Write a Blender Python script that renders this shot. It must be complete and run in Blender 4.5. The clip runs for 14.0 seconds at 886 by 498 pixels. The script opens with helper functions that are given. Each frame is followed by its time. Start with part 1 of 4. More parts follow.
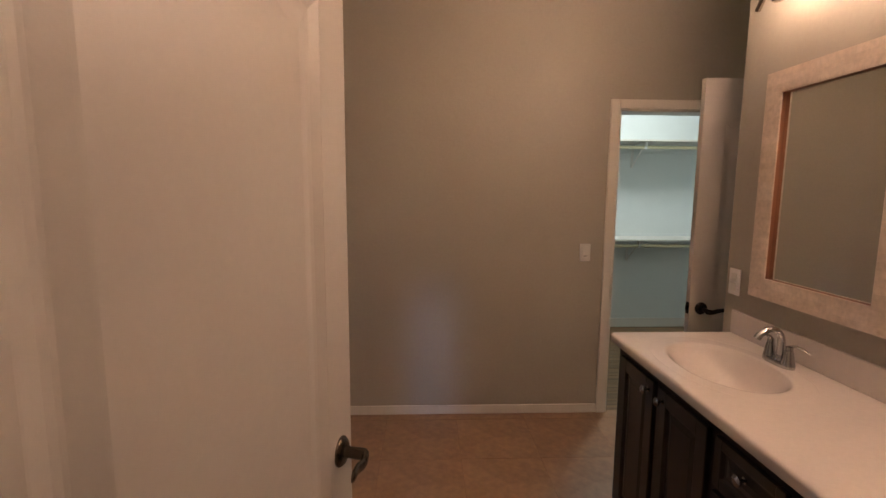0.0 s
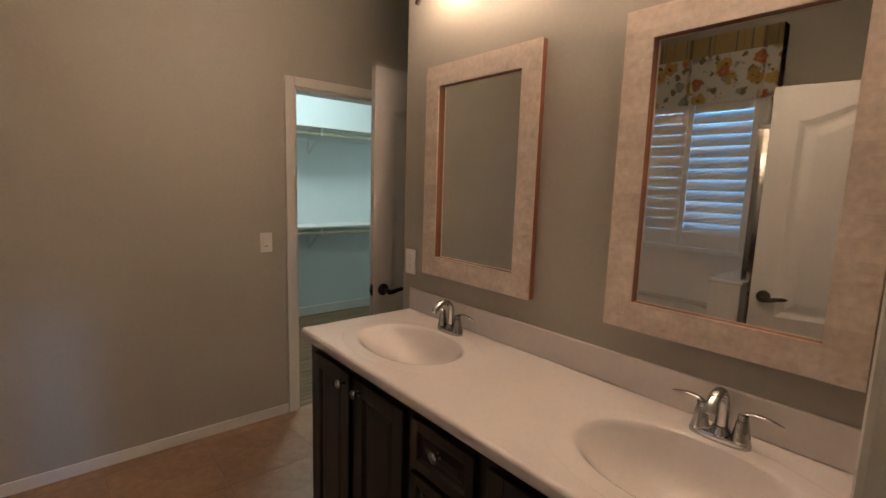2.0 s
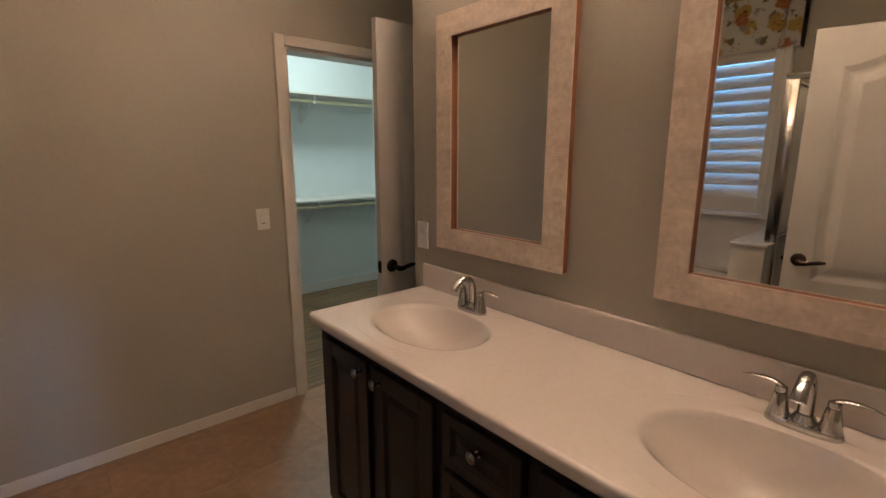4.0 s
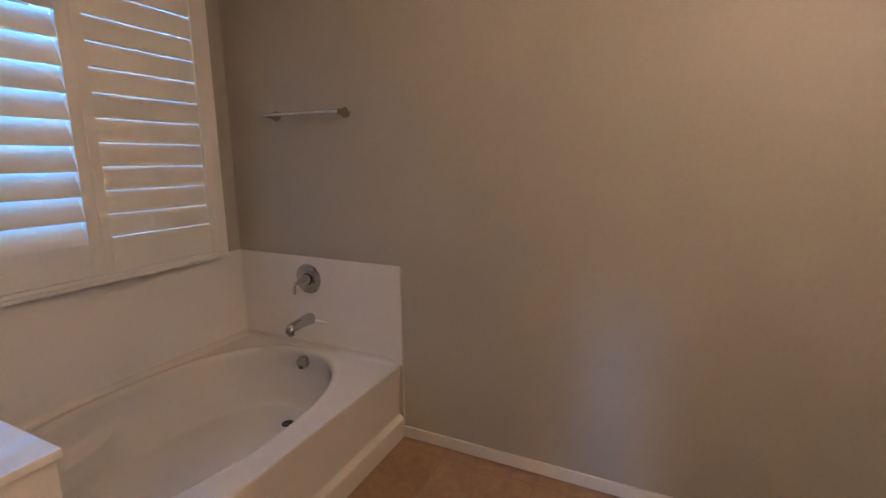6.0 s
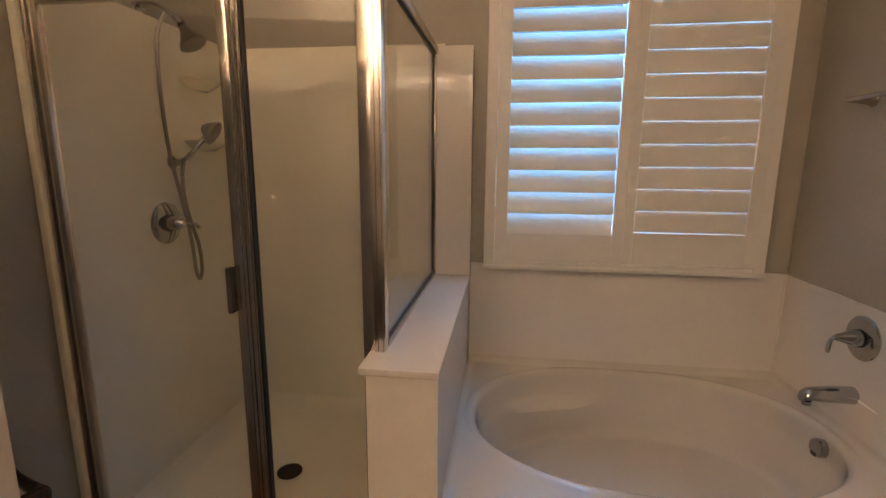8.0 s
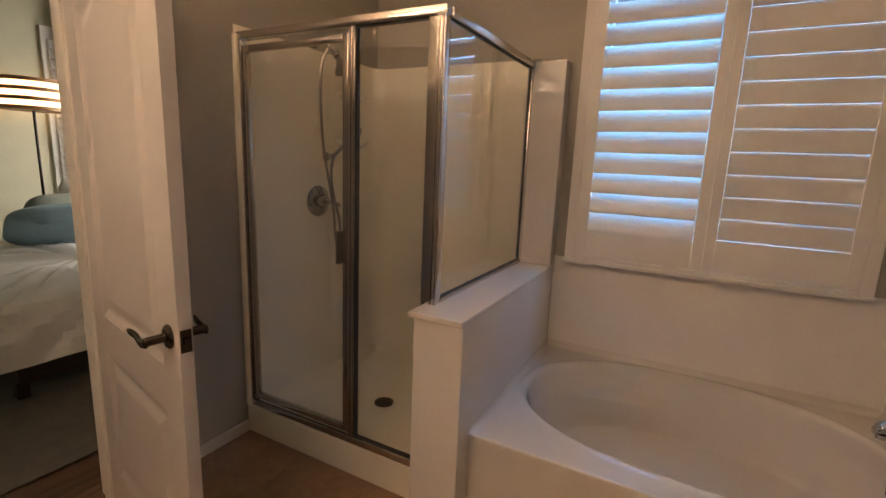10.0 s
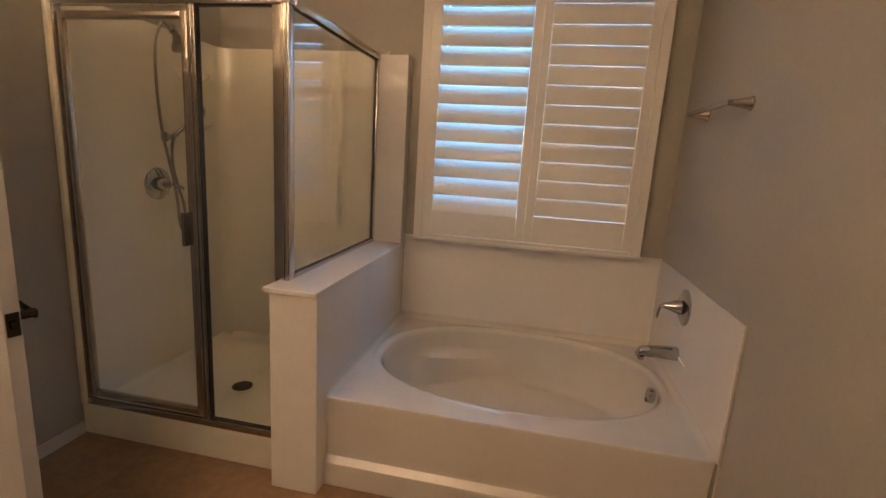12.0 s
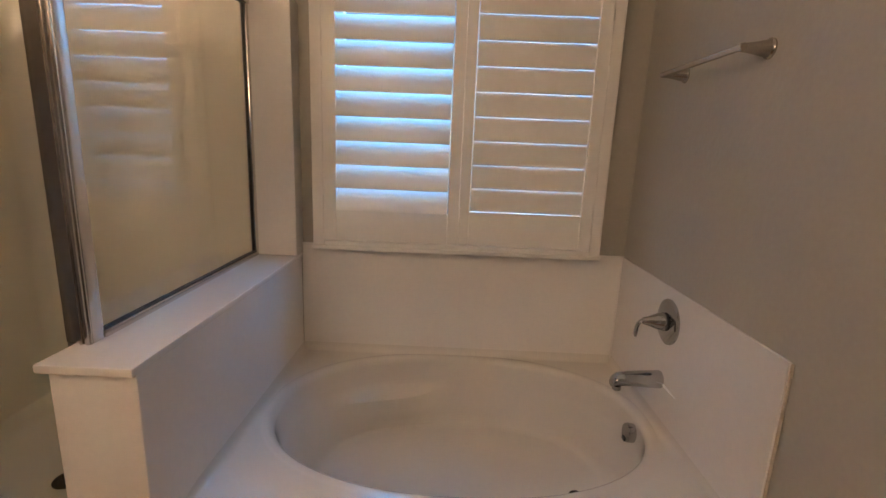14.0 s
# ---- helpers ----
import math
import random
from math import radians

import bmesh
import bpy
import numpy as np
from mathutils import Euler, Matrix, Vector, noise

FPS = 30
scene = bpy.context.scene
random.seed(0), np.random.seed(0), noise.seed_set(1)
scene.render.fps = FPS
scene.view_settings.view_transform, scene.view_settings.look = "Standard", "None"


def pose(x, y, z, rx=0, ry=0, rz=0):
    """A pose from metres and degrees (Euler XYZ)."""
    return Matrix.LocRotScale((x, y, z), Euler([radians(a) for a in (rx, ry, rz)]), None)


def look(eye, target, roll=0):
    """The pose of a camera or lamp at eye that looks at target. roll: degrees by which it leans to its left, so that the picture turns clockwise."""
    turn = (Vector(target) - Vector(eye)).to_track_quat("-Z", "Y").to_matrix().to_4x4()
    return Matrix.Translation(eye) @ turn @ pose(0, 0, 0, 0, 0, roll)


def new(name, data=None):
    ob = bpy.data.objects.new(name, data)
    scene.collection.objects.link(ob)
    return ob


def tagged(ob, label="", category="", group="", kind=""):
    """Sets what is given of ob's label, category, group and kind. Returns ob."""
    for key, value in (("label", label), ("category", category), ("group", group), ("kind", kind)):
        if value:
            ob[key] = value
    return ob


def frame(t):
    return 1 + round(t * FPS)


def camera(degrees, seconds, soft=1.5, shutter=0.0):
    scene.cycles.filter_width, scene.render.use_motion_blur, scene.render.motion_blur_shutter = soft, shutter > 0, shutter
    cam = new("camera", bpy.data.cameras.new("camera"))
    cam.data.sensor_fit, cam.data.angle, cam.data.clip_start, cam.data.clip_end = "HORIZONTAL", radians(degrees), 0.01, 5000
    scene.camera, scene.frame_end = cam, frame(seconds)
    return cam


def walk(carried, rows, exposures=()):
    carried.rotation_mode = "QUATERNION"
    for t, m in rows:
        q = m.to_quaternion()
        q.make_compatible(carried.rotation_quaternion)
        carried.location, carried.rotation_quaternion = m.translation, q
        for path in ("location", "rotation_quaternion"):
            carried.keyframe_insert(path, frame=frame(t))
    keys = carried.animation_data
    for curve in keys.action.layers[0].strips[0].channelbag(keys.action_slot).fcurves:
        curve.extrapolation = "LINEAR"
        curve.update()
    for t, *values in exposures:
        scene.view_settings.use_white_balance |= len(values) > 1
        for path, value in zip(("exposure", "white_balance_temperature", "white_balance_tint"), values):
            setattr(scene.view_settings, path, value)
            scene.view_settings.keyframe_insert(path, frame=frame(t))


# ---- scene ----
EXPOSURES = [(0, 0.07, 7000, 23), (0.5, -0.01, 6650, 20), (1.5, 0.01, 6400, 14), (2.2, 0.04, 6200, 9), (4.5, 0.03, 6600, 13), (5.0, 0.2, 6400, 11), (5.5, 0.54, 6400, 14), (6.0, 0.54, 6250, 14), (7.0, 0.51, 6750, 16), (8.0, 0.62, 7000, 11), (8.6, 0.54, 6950, 12), (11, 0.56, 7000, 15), (12, 0.65, 7350, 12), (12.8, 0.72, 7100, 7), (13.5, 0.68, 6700, 9), (14, 0.71, 6500, 10)]
cam = camera(87.5, 14.0)
PATH = [
    (0, (0.23, 0.205, 1.515), (0.306, 2.188, 1.262), 0.4),
    (0.5, (0.217, 0.221, 1.51), (0.589, 2.17, 1.257), 0.6),
    (1, (0.231, 0.245, 1.503), (0.924, 2.104, 1.255), 1.1),
    (1.5, (0.283, 0.33, 1.497), (1.275, 2.048, 1.239), 1.5),
    (2, (0.314, 0.428, 1.484), (1.598, 1.937, 1.21), 1.8),
    (2.2, (0.322, 0.458, 1.48), (1.671, 1.905, 1.187), 1.7),
    (3.2, (0.352, 0.575, 1.468), (1.904, 1.788, 1.121), 0.8),
    (4.3, (0.38, 0.688, 1.46), (1.414, 2.354, 1.069), -0.4),
    (4.5, (0.401, 0.754, 1.462), (1.224, 2.539, 1.094), -0.5),
    (5, (0.415, 0.895, 1.452), (0.762, 2.831, 1.091), 0.1),
    (5.5, (0.366, 1.076, 1.443), (0.145, 3.025, 1.054), 1.0),
    (6, (0.396, 1.261, 1.447), (-0.441, 3.037, 1.067), -0.3),
    (6.5, (0.484, 1.434, 1.451), (-0.893, 2.834, 1.071), 0.2),
    (7, (0.469, 1.587, 1.439), (-1.257, 2.525, 1.061), -0.1),
    (7.5, (0.429, 1.691, 1.423), (-1.509, 2.036, 1.07), -0.5),
    (8, (0.486, 1.849, 1.43), (-1.464, 1.595, 1.069), 0.4),
    (8.5, (0.544, 1.987, 1.424), (-1.334, 1.417, 1.04), 0.7),
    (8.7, (0.546, 2.045, 1.415), (-1.323, 1.436, 1.047), 1.2),
    (9.8, (0.705, 2.29, 1.428), (-1.03, 1.368, 1.055), 2.3),
    (10.8, (0.832, 2.463, 1.436), (-0.954, 1.641, 1.066), 3.4),
    (11, (0.866, 2.453, 1.43), (-0.949, 1.701, 1.056), 3.3),
    (11.5, (0.912, 2.46, 1.428), (-0.966, 1.892, 1.043), 3.5),
    (12, (0.898, 2.464, 1.42), (-1.028, 2.094, 1.027), 3.6),
    (12.5, (0.827, 2.454, 1.411), (-1.111, 2.169, 1.007), 3.2),
    (13, (0.627, 2.432, 1.395), (-1.313, 2.199, 0.97), 2.9),
    (13.5, (0.42, 2.424, 1.389), (-1.52, 2.23, 0.946), 2.5),
    (14, (0.273, 2.378, 1.386), (-1.682, 2.353, 0.963), 2.3),
]
walk(cam, [(t, look(eye, target, roll)) for t, eye, target, roll in PATH], EXPOSURES)

# ---- world and light ----
world = bpy.data.worlds.new("world")
scene.world = world
world.use_nodes = True
wn = world.node_tree
sky = wn.nodes.new("ShaderNodeTexSky")
sky.sky_type = "NISHITA"
sky.sun_disc = False
sky.sun_elevation, sky.sun_rotation = radians(38), radians(60)
wn.nodes["Background"].inputs[1].default_value = 0.05
wn.links.new(sky.outputs[0], wn.nodes["Background"].inputs[0])


def area(name, eye, target, sx, sy, watts, color):
    data = bpy.data.lights.new(name, "AREA")
    data.shape, data.size, data.size_y, data.energy, data.color = "RECTANGLE", sx, sy, watts, color
    ob = new(name, data)
    ob.matrix_world = look(eye, target)
    return ob


SHADE_GLOW, BULB_GLOW = 20.0, 700.0
area("window_daylight", (-2.25, 2.41, 1.75), (0, 2.41, 1.2), 1.3, 1.6, 52, (0.14, 0.46, 1.0))
# added narrow lamp, draws the blue streak on the north wall; no known source
beam = area("bedroom_daylight", (0.28, -3.27, 0.68), (0.28, 3.2, 0.38), 0.07, 0.9, 0.10, (0.40, 0.62, 1.0))
beam.data.spread = radians(5)
# added fill lamp that brightens the bed and bedroom shutters, aimed off the jamb
side = area("bedroom_side_daylight", (-3.27, -1.6, 1.6), (-1.5, -3.1, 1.1), 1.1, 1.3, 22, (1.0, 0.96, 0.90))
side.data.spread = radians(112)
area("closet_lamp", (2.2, 4.2, 2.98), (2.2, 4.2, 0), 0.35, 0.35, 26, (0.79, 0.99, 1.0))
sun = bpy.data.lights.new("sun", "SUN")
sun.energy, sun.angle, sun.color = 2.5, radians(0.6), (1.0, 0.95, 0.88)
new("sun", sun).matrix_world = look((3, -1.7, 3), (0, 0, 0))


# ---- materials ----
def mat(name, color, rough=0.5, metal=0.0, vary=0.06, scale=6.0, fine=60.0, bump=0.0, bump_scale=80.0, spec=0.5, coat=0.0, island=False):
    """Principled paint with variation at two scales and fine relief."""
    m = bpy.data.materials.new(name)
    m.use_nodes = True
    nt = m.node_tree
    n, l = nt.nodes, nt.links
    b = n["Principled BSDF"]
    b.inputs["Roughness"].default_value, b.inputs["Metallic"].default_value = rough, metal
    b.inputs["Specular IOR Level"].default_value = spec
    b.inputs["Coat Weight"].default_value = coat
    co = n.new("ShaderNodeTexCoord")
    big, small = n.new("ShaderNodeTexNoise"), n.new("ShaderNodeTexNoise")
    big.inputs["Scale"].default_value, small.inputs["Scale"].default_value = scale, fine
    big.inputs["Detail"].default_value = small.inputs["Detail"].default_value = 4
    l.new(co.outputs["Object"], big.inputs["Vector"])
    l.new(co.outputs["Object"], small.inputs["Vector"])
    add = n.new("ShaderNodeMath")
    add.operation = "ADD"
    l.new(big.outputs["Fac"], add.inputs[0])
    l.new(small.outputs["Fac"], add.inputs[1])
    ramp = n.new("ShaderNodeMapRange")
    ramp.inputs["From Min"].default_value, ramp.inputs["From Max"].default_value = 0.6, 1.4
    ramp.inputs["To Min"].default_value, ramp.inputs["To Max"].default_value = 1 - vary, 1 + vary
    l.new(add.outputs[0], ramp.inputs["Value"])
    mul = n.new("ShaderNodeVectorMath")
    mul.operation = "SCALE"
    mul.inputs[0].default_value = color
    l.new(ramp.outputs["Result"], mul.inputs["Scale"])
    l.new(mul.outputs["Vector"], b.inputs["Base Color"])
    rr = n.new("ShaderNodeMapRange")
    rr.inputs["To Min"].default_value, rr.inputs["To Max"].default_value = rough - min(0.06, rough * 0.25), min(rough + min(0.06, rough * 0.25), 1)
    l.new(big.outputs["Fac"], rr.inputs["Value"])
    l.new(rr.outputs["Result"], b.inputs["Roughness"])
    if bump:
        t = n.new("ShaderNodeTexNoise")
        t.inputs["Scale"].default_value, t.inputs["Detail"].default_value = bump_scale, 3
        l.new(co.outputs["Object"], t.inputs["Vector"])
        bp = n.new("ShaderNodeBump")
        bp.inputs["Strength"].default_value, bp.inputs["Distance"].default_value = bump, 0.004
        l.new(t.outputs["Fac"], bp.inputs["Height"])
        l.new(bp.outputs["Normal"], b.inputs["Normal"])
    return m


def tint_by_piece(m, low, high):
    """Varies a material's colour from piece to piece by Object Info's Random."""
    nt = m.node_tree
    b = nt.nodes["Principled BSDF"]
    info, mr, sc = nt.nodes.new("ShaderNodeObjectInfo"), nt.nodes.new("ShaderNodeMapRange"), nt.nodes.new("ShaderNodeVectorMath")
    mr.inputs["To Min"].default_value, mr.inputs["To Max"].default_value = low, high
    sc.operation = "SCALE"
    src = b.inputs["Base Color"].links[0].from_socket
    nt.links.new(info.outputs["Random"], mr.inputs["Value"])
    nt.links.new(src, sc.inputs[0])
    nt.links.new(mr.outputs["Result"], sc.inputs["Scale"])
    nt.links.new(sc.outputs["Vector"], b.inputs["Base Color"])
    return m


def wood(name, dark, light, rough, axis, stretch=14.0, bump=0.15, scale=3.0):
    """Stretched grain along an axis (0, 1 or 2), offset from piece to piece."""
    m = bpy.data.materials.new(name)
    m.use_nodes = True
    nt = m.node_tree
    n, l = nt.nodes, nt.links
    b = n["Principled BSDF"]
    b.inputs["Roughness"].default_value = rough
    co, info, mp = n.new("ShaderNodeTexCoord"), n.new("ShaderNodeObjectInfo"), n.new("ShaderNodeMapping")
    sc = [stretch] * 3
    sc[axis] = 1.0
    mp.inputs["Scale"].default_value = sc
    sh = n.new("ShaderNodeVectorMath")
    sh.operation = "ADD"
    rnd = n.new("ShaderNodeMath")
    rnd.operation = "MULTIPLY"
    rnd.inputs[1].default_value = 37.0
    l.new(info.outputs["Random"], rnd.inputs[0])
    l.new(co.outputs["Object"], sh.inputs[0])
    l.new(rnd.outputs[0], sh.inputs[1])
    l.new(sh.outputs["Vector"], mp.inputs["Vector"])
    grain, patch = n.new("ShaderNodeTexNoise"), n.new("ShaderNodeTexNoise")
    grain.inputs["Scale"].default_value, grain.inputs["Detail"].default_value = scale, 7
    grain.inputs["Distortion"].default_value = 0.6
    patch.inputs["Scale"].default_value = 1.2
    l.new(mp.outputs["Vector"], grain.inputs["Vector"])
    l.new(sh.outputs["Vector"], patch.inputs["Vector"])
    mixf = n.new("ShaderNodeMath")
    mixf.operation = "MULTIPLY_ADD"
    mixf.inputs[1].default_value, mixf.inputs[2].default_value = 1.6, -0.55
    l.new(grain.outputs["Fac"], mixf.inputs[0])
    add = n.new("ShaderNodeMath")
    add.operation, add.use_clamp = "MULTIPLY_ADD", True
    add.inputs[1].default_value = 0.35
    l.new(patch.outputs["Fac"], add.inputs[0])
    l.new(mixf.outputs[0], add.inputs[2])
    cr = n.new("ShaderNodeMix")
    cr.data_type = "RGBA"
    cr.inputs["A"].default_value, cr.inputs["B"].default_value = (*dark, 1), (*light, 1)
    l.new(add.outputs[0], cr.inputs["Factor"])
    l.new(cr.outputs["Result"], b.inputs["Base Color"])
    bp = n.new("ShaderNodeBump")
    bp.inputs["Strength"].default_value, bp.inputs["Distance"].default_value = bump, 0.002
    l.new(grain.outputs["Fac"], bp.inputs["Height"])
    l.new(bp.outputs["Normal"], b.inputs["Normal"])
    return m


WALL = mat("greige_wall_paint", (0.368, 0.338, 0.279), 0.46, vary=0.05, scale=2.0, bump=0.34, bump_scale=32, spec=0.42)
CEIL = mat("ceiling_paint", (0.82, 0.80, 0.76), 0.8, bump=0.3, bump_scale=50)
TRIM = mat("white_trim_paint", (0.651, 0.616, 0.554), 0.38, vary=0.03, bump=0.05, bump_scale=30)
# door white lowered below the trim's: weaker light on the leaf, put into colour
DOORP = mat("dimmed_door_white", (0.484, 0.453, 0.418), 0.36, vary=0.03, bump=0.05, bump_scale=140)
SHUT = mat("shutter_paint", (0.704, 0.678, 0.625), 0.35, vary=0.03, bump=0.04, bump_scale=60)
CLOSETW = mat("closet_wall_paint", (0.669, 0.704, 0.686), 0.7, vary=0.03, bump=0.2, bump_scale=40)
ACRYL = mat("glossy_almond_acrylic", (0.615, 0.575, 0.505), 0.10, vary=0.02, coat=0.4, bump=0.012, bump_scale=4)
SURR = mat("glossy_bone_shower_acrylic", (0.93, 0.875, 0.72), 0.13, vary=0.02, coat=0.35, bump=0.02, bump_scale=4)
PANEL = mat("cultured_marble_panel", (0.704, 0.664, 0.607), 0.09, vary=0.03, scale=3, bump=0.02, bump_scale=5)
MARBLE = mat("cultured_marble_top", (0.625, 0.572, 0.532), 0.15, vary=0.04, scale=4)
CHROME = mat("chrome", (0.46, 0.46, 0.46), 0.07, 1.0, vary=0.03)
NICKEL = mat("brushed_nickel", (0.45, 0.42, 0.375), 0.20, 1.0, vary=0.06, fine=200)
FRAMEM = mat("satin_chrome_frame", (0.62, 0.575, 0.52), 0.20, 1.0, vary=0.02, fine=25)
GASKET = mat("black_gasket", (0.02, 0.02, 0.02), 0.5)
BRONZE = mat("dark_bronze", (0.045, 0.038, 0.034), 0.21, 0.85, vary=0.2)
ANTIQUE = mat("antique_bronze", (0.10, 0.08, 0.06), 0.21, 0.95, vary=0.15)
ESPRESSO = wood("espresso_wood", (0.008, 0.005, 0.004), (0.022, 0.013, 0.009), 0.38, 2, 18, 0.1)
ORANGEW = wood("orange_wood_edge", (0.14, 0.042, 0.018), (0.34, 0.13, 0.055), 0.5, 2, 16, 0.1)
GROUT = mat("grout", (0.255, 0.157, 0.092), 0.85, bump=0.3, bump_scale=200)
TILE = tint_by_piece(mat("beige_floor_tile", (0.282, 0.172, 0.099), 0.42, vary=0.30, scale=4.5, fine=22, bump=0.10, bump_scale=18), 0.90, 1.08)
VINYL = wood("grey_brown_vinyl_plank", (0.030, 0.014, 0.006), (0.31, 0.185, 0.085), 0.42, 0, 20, 0.12, 1.9)
HARDW = wood("reddish_hardwood", (0.030, 0.012, 0.005), (0.17, 0.075, 0.030), 0.33, 0, 12, 0.12, 2.5)
PLATE = mat("white_plastic", (0.686, 0.669, 0.625), 0.3, vary=0.02)
SHEET = mat("white_sheet", (0.82, 0.81, 0.77), 0.85, vary=0.05, bump=0.2, bump_scale=300)
TEAL = mat("teal_velvet", (0.25, 0.37, 0.42), 0.7, vary=0.2, fine=120, bump=0.5, bump_scale=120)
SAGE = mat("sage_linen", (0.30, 0.33, 0.27), 0.85, vary=0.12, fine=180, bump=0.3, bump_scale=240)
RUGM = mat("grey_woven_rug", (0.13, 0.12, 0.10), 0.95, vary=0.25, scale=9, fine=90, bump=0.7, bump_scale=160)
OLIVE = mat("olive_drape", (0.10, 0.10, 0.055), 0.85, vary=0.15, bump=0.3, bump_scale=200)
BEDW = mat("bedroom_wall_paint", (0.52, 0.50, 0.36), 0.8, vary=0.08, bump=0.5, bump_scale=40)
DARKW = wood("dark_bed_wood", (0.02, 0.012, 0.008), (0.05, 0.03, 0.02), 0.45, 0)
CLEARP = mat("frosted_plate", (0.82, 0.80, 0.78), 0.22, vary=0.02)
HOSE = mat("dark_steel_hose", (0.32, 0.29, 0.25), 0.37, 1.0, vary=0.1, fine=220)
RODM = mat("painted_rod", (0.72, 0.66, 0.44), 0.4)

GLASS = bpy.data.materials.new("clear_glass")
GLASS.use_nodes = True
gn, gl = GLASS.node_tree.nodes, GLASS.node_tree.links
gn.remove(gn["Principled BSDF"])
clear, gloss, mixg = gn.new("ShaderNodeBsdfTransparent"), gn.new("ShaderNodeBsdfGlossy"), gn.new("ShaderNodeMixShader")
clear.inputs["Color"].default_value = (0.992, 0.992, 0.985, 1)
gloss.inputs["Roughness"].default_value = 0.0
lw, pw5, lift = gn.new("ShaderNodeLayerWeight"), gn.new("ShaderNodeMath"), gn.new("ShaderNodeMapRange")
lw.inputs["Blend"].default_value = 0.5
pw5.operation = "POWER"
pw5.inputs[1].default_value = 5.0
lift.inputs["To Min"].default_value, lift.inputs["To Max"].default_value = 0.06, 0.9
gl.new(lw.outputs["Facing"], pw5.inputs[0])
gl.new(pw5.outputs[0], lift.inputs["Value"])
gl.new(lift.outputs["Result"], mixg.inputs["Fac"])
gl.new(clear.outputs[0], mixg.inputs[1])
gl.new(gloss.outputs[0], mixg.inputs[2])
gl.new(mixg.outputs[0], gn["Material Output"].inputs["Surface"])

MIRROR = bpy.data.materials.new("mirror_silver")
MIRROR.use_nodes = True
mb = MIRROR.node_tree.nodes["Principled BSDF"]
mb.inputs["Base Color"].default_value = (0.80, 0.82, 0.80, 1)
mb.inputs["Metallic"].default_value, mb.inputs["Roughness"].default_value = 1.0, 0.012

def opal(name, strength):
    m = bpy.data.materials.new(name)
    m.use_nodes = True
    p = m.node_tree.nodes["Principled BSDF"]
    p.inputs["Base Color"].default_value = (0.9, 0.88, 0.84, 1)
    p.inputs["Emission Color"].default_value = (1.0, 0.725, 0.53, 1)
    p.inputs["Emission Strength"].default_value = strength
    return m


SHADEG, BULB = opal("lit_opal_glass", SHADE_GLOW), opal("bare_bulb", BULB_GLOW)

LAMPG = bpy.data.materials.new("lit_lamp_shade")
LAMPG.use_nodes = True
lb = LAMPG.node_tree.nodes["Principled BSDF"]
lb.inputs["Base Color"].default_value = (0.75, 0.55, 0.35, 1)
lb.inputs["Emission Color"].default_value = (1.0, 0.62, 0.30, 1)
lb.inputs["Emission Strength"].default_value = 3.0


def mosaic_mat():
    """Whitewashed bone-coloured mosaic of little staggered slips."""
    m = mat("whitewashed_mosaic", (0.634, 0.537, 0.449), 0.42, vary=0.2, scale=13, fine=60, bump=0.1, bump_scale=90)
    nt = m.node_tree
    n, l = nt.nodes, nt.links
    b = n["Principled BSDF"]
    co, br = n.new("ShaderNodeTexCoord"), n.new("ShaderNodeTexBrick")
    sep, com = n.new("ShaderNodeSeparateXYZ"), n.new("ShaderNodeCombineXYZ")
    l.new(co.outputs["Object"], sep.inputs[0])
    l.new(sep.outputs["Y"], com.inputs["X"])
    l.new(sep.outputs["Z"], com.inputs["Y"])
    l.new(com.outputs[0], br.inputs["Vector"])
    br.inputs["Scale"].default_value = 1.0
    br.inputs["Brick Width"].default_value, br.inputs["Row Height"].default_value = 0.075, 0.025
    br.inputs["Mortar Size"].default_value = 0.0005
    br.inputs["Color1"].default_value, br.inputs["Color2"].default_value = (0.92, 0.905, 0.88, 1), (1.05, 1.05, 1.05, 1)
    br.inputs["Mortar"].default_value = (0.93, 0.91, 0.88, 1)
    mx = n.new("ShaderNodeMix")
    mx.data_type, mx.blend_type = "RGBA", "MULTIPLY"
    mx.inputs["Factor"].default_value = 1.0
    l.new(b.inputs["Base Color"].links[0].from_socket, mx.inputs["A"])
    l.new(br.outputs["Color"], mx.inputs["B"])
    worn, stain, limit = n.new("ShaderNodeMix"), n.new("ShaderNodeTexNoise"), n.new("ShaderNodeMapRange")
    squeeze = n.new("ShaderNodeMapping")
    squeeze.inputs["Scale"].default_value = (1.0, 9.0, 26.0)
    l.new(co.outputs["Object"], squeeze.inputs["Vector"])
    l.new(squeeze.outputs["Vector"], stain.inputs["Vector"])
    stain.inputs["Scale"].default_value, stain.inputs["Detail"].default_value = 1.4, 5
    limit.inputs["From Min"].default_value, limit.inputs["From Max"].default_value = 0.63, 0.76
    limit.inputs["To Max"].default_value = 0.5
    l.new(stain.outputs["Fac"], limit.inputs["Value"])
    worn.data_type = "RGBA"
    worn.inputs["B"].default_value = (0.40, 0.27, 0.17, 1)
    l.new(limit.outputs["Result"], worn.inputs["Factor"])
    l.new(mx.outputs["Result"], worn.inputs["A"])
    l.new(worn.outputs["Result"], b.inputs["Base Color"])
    return m


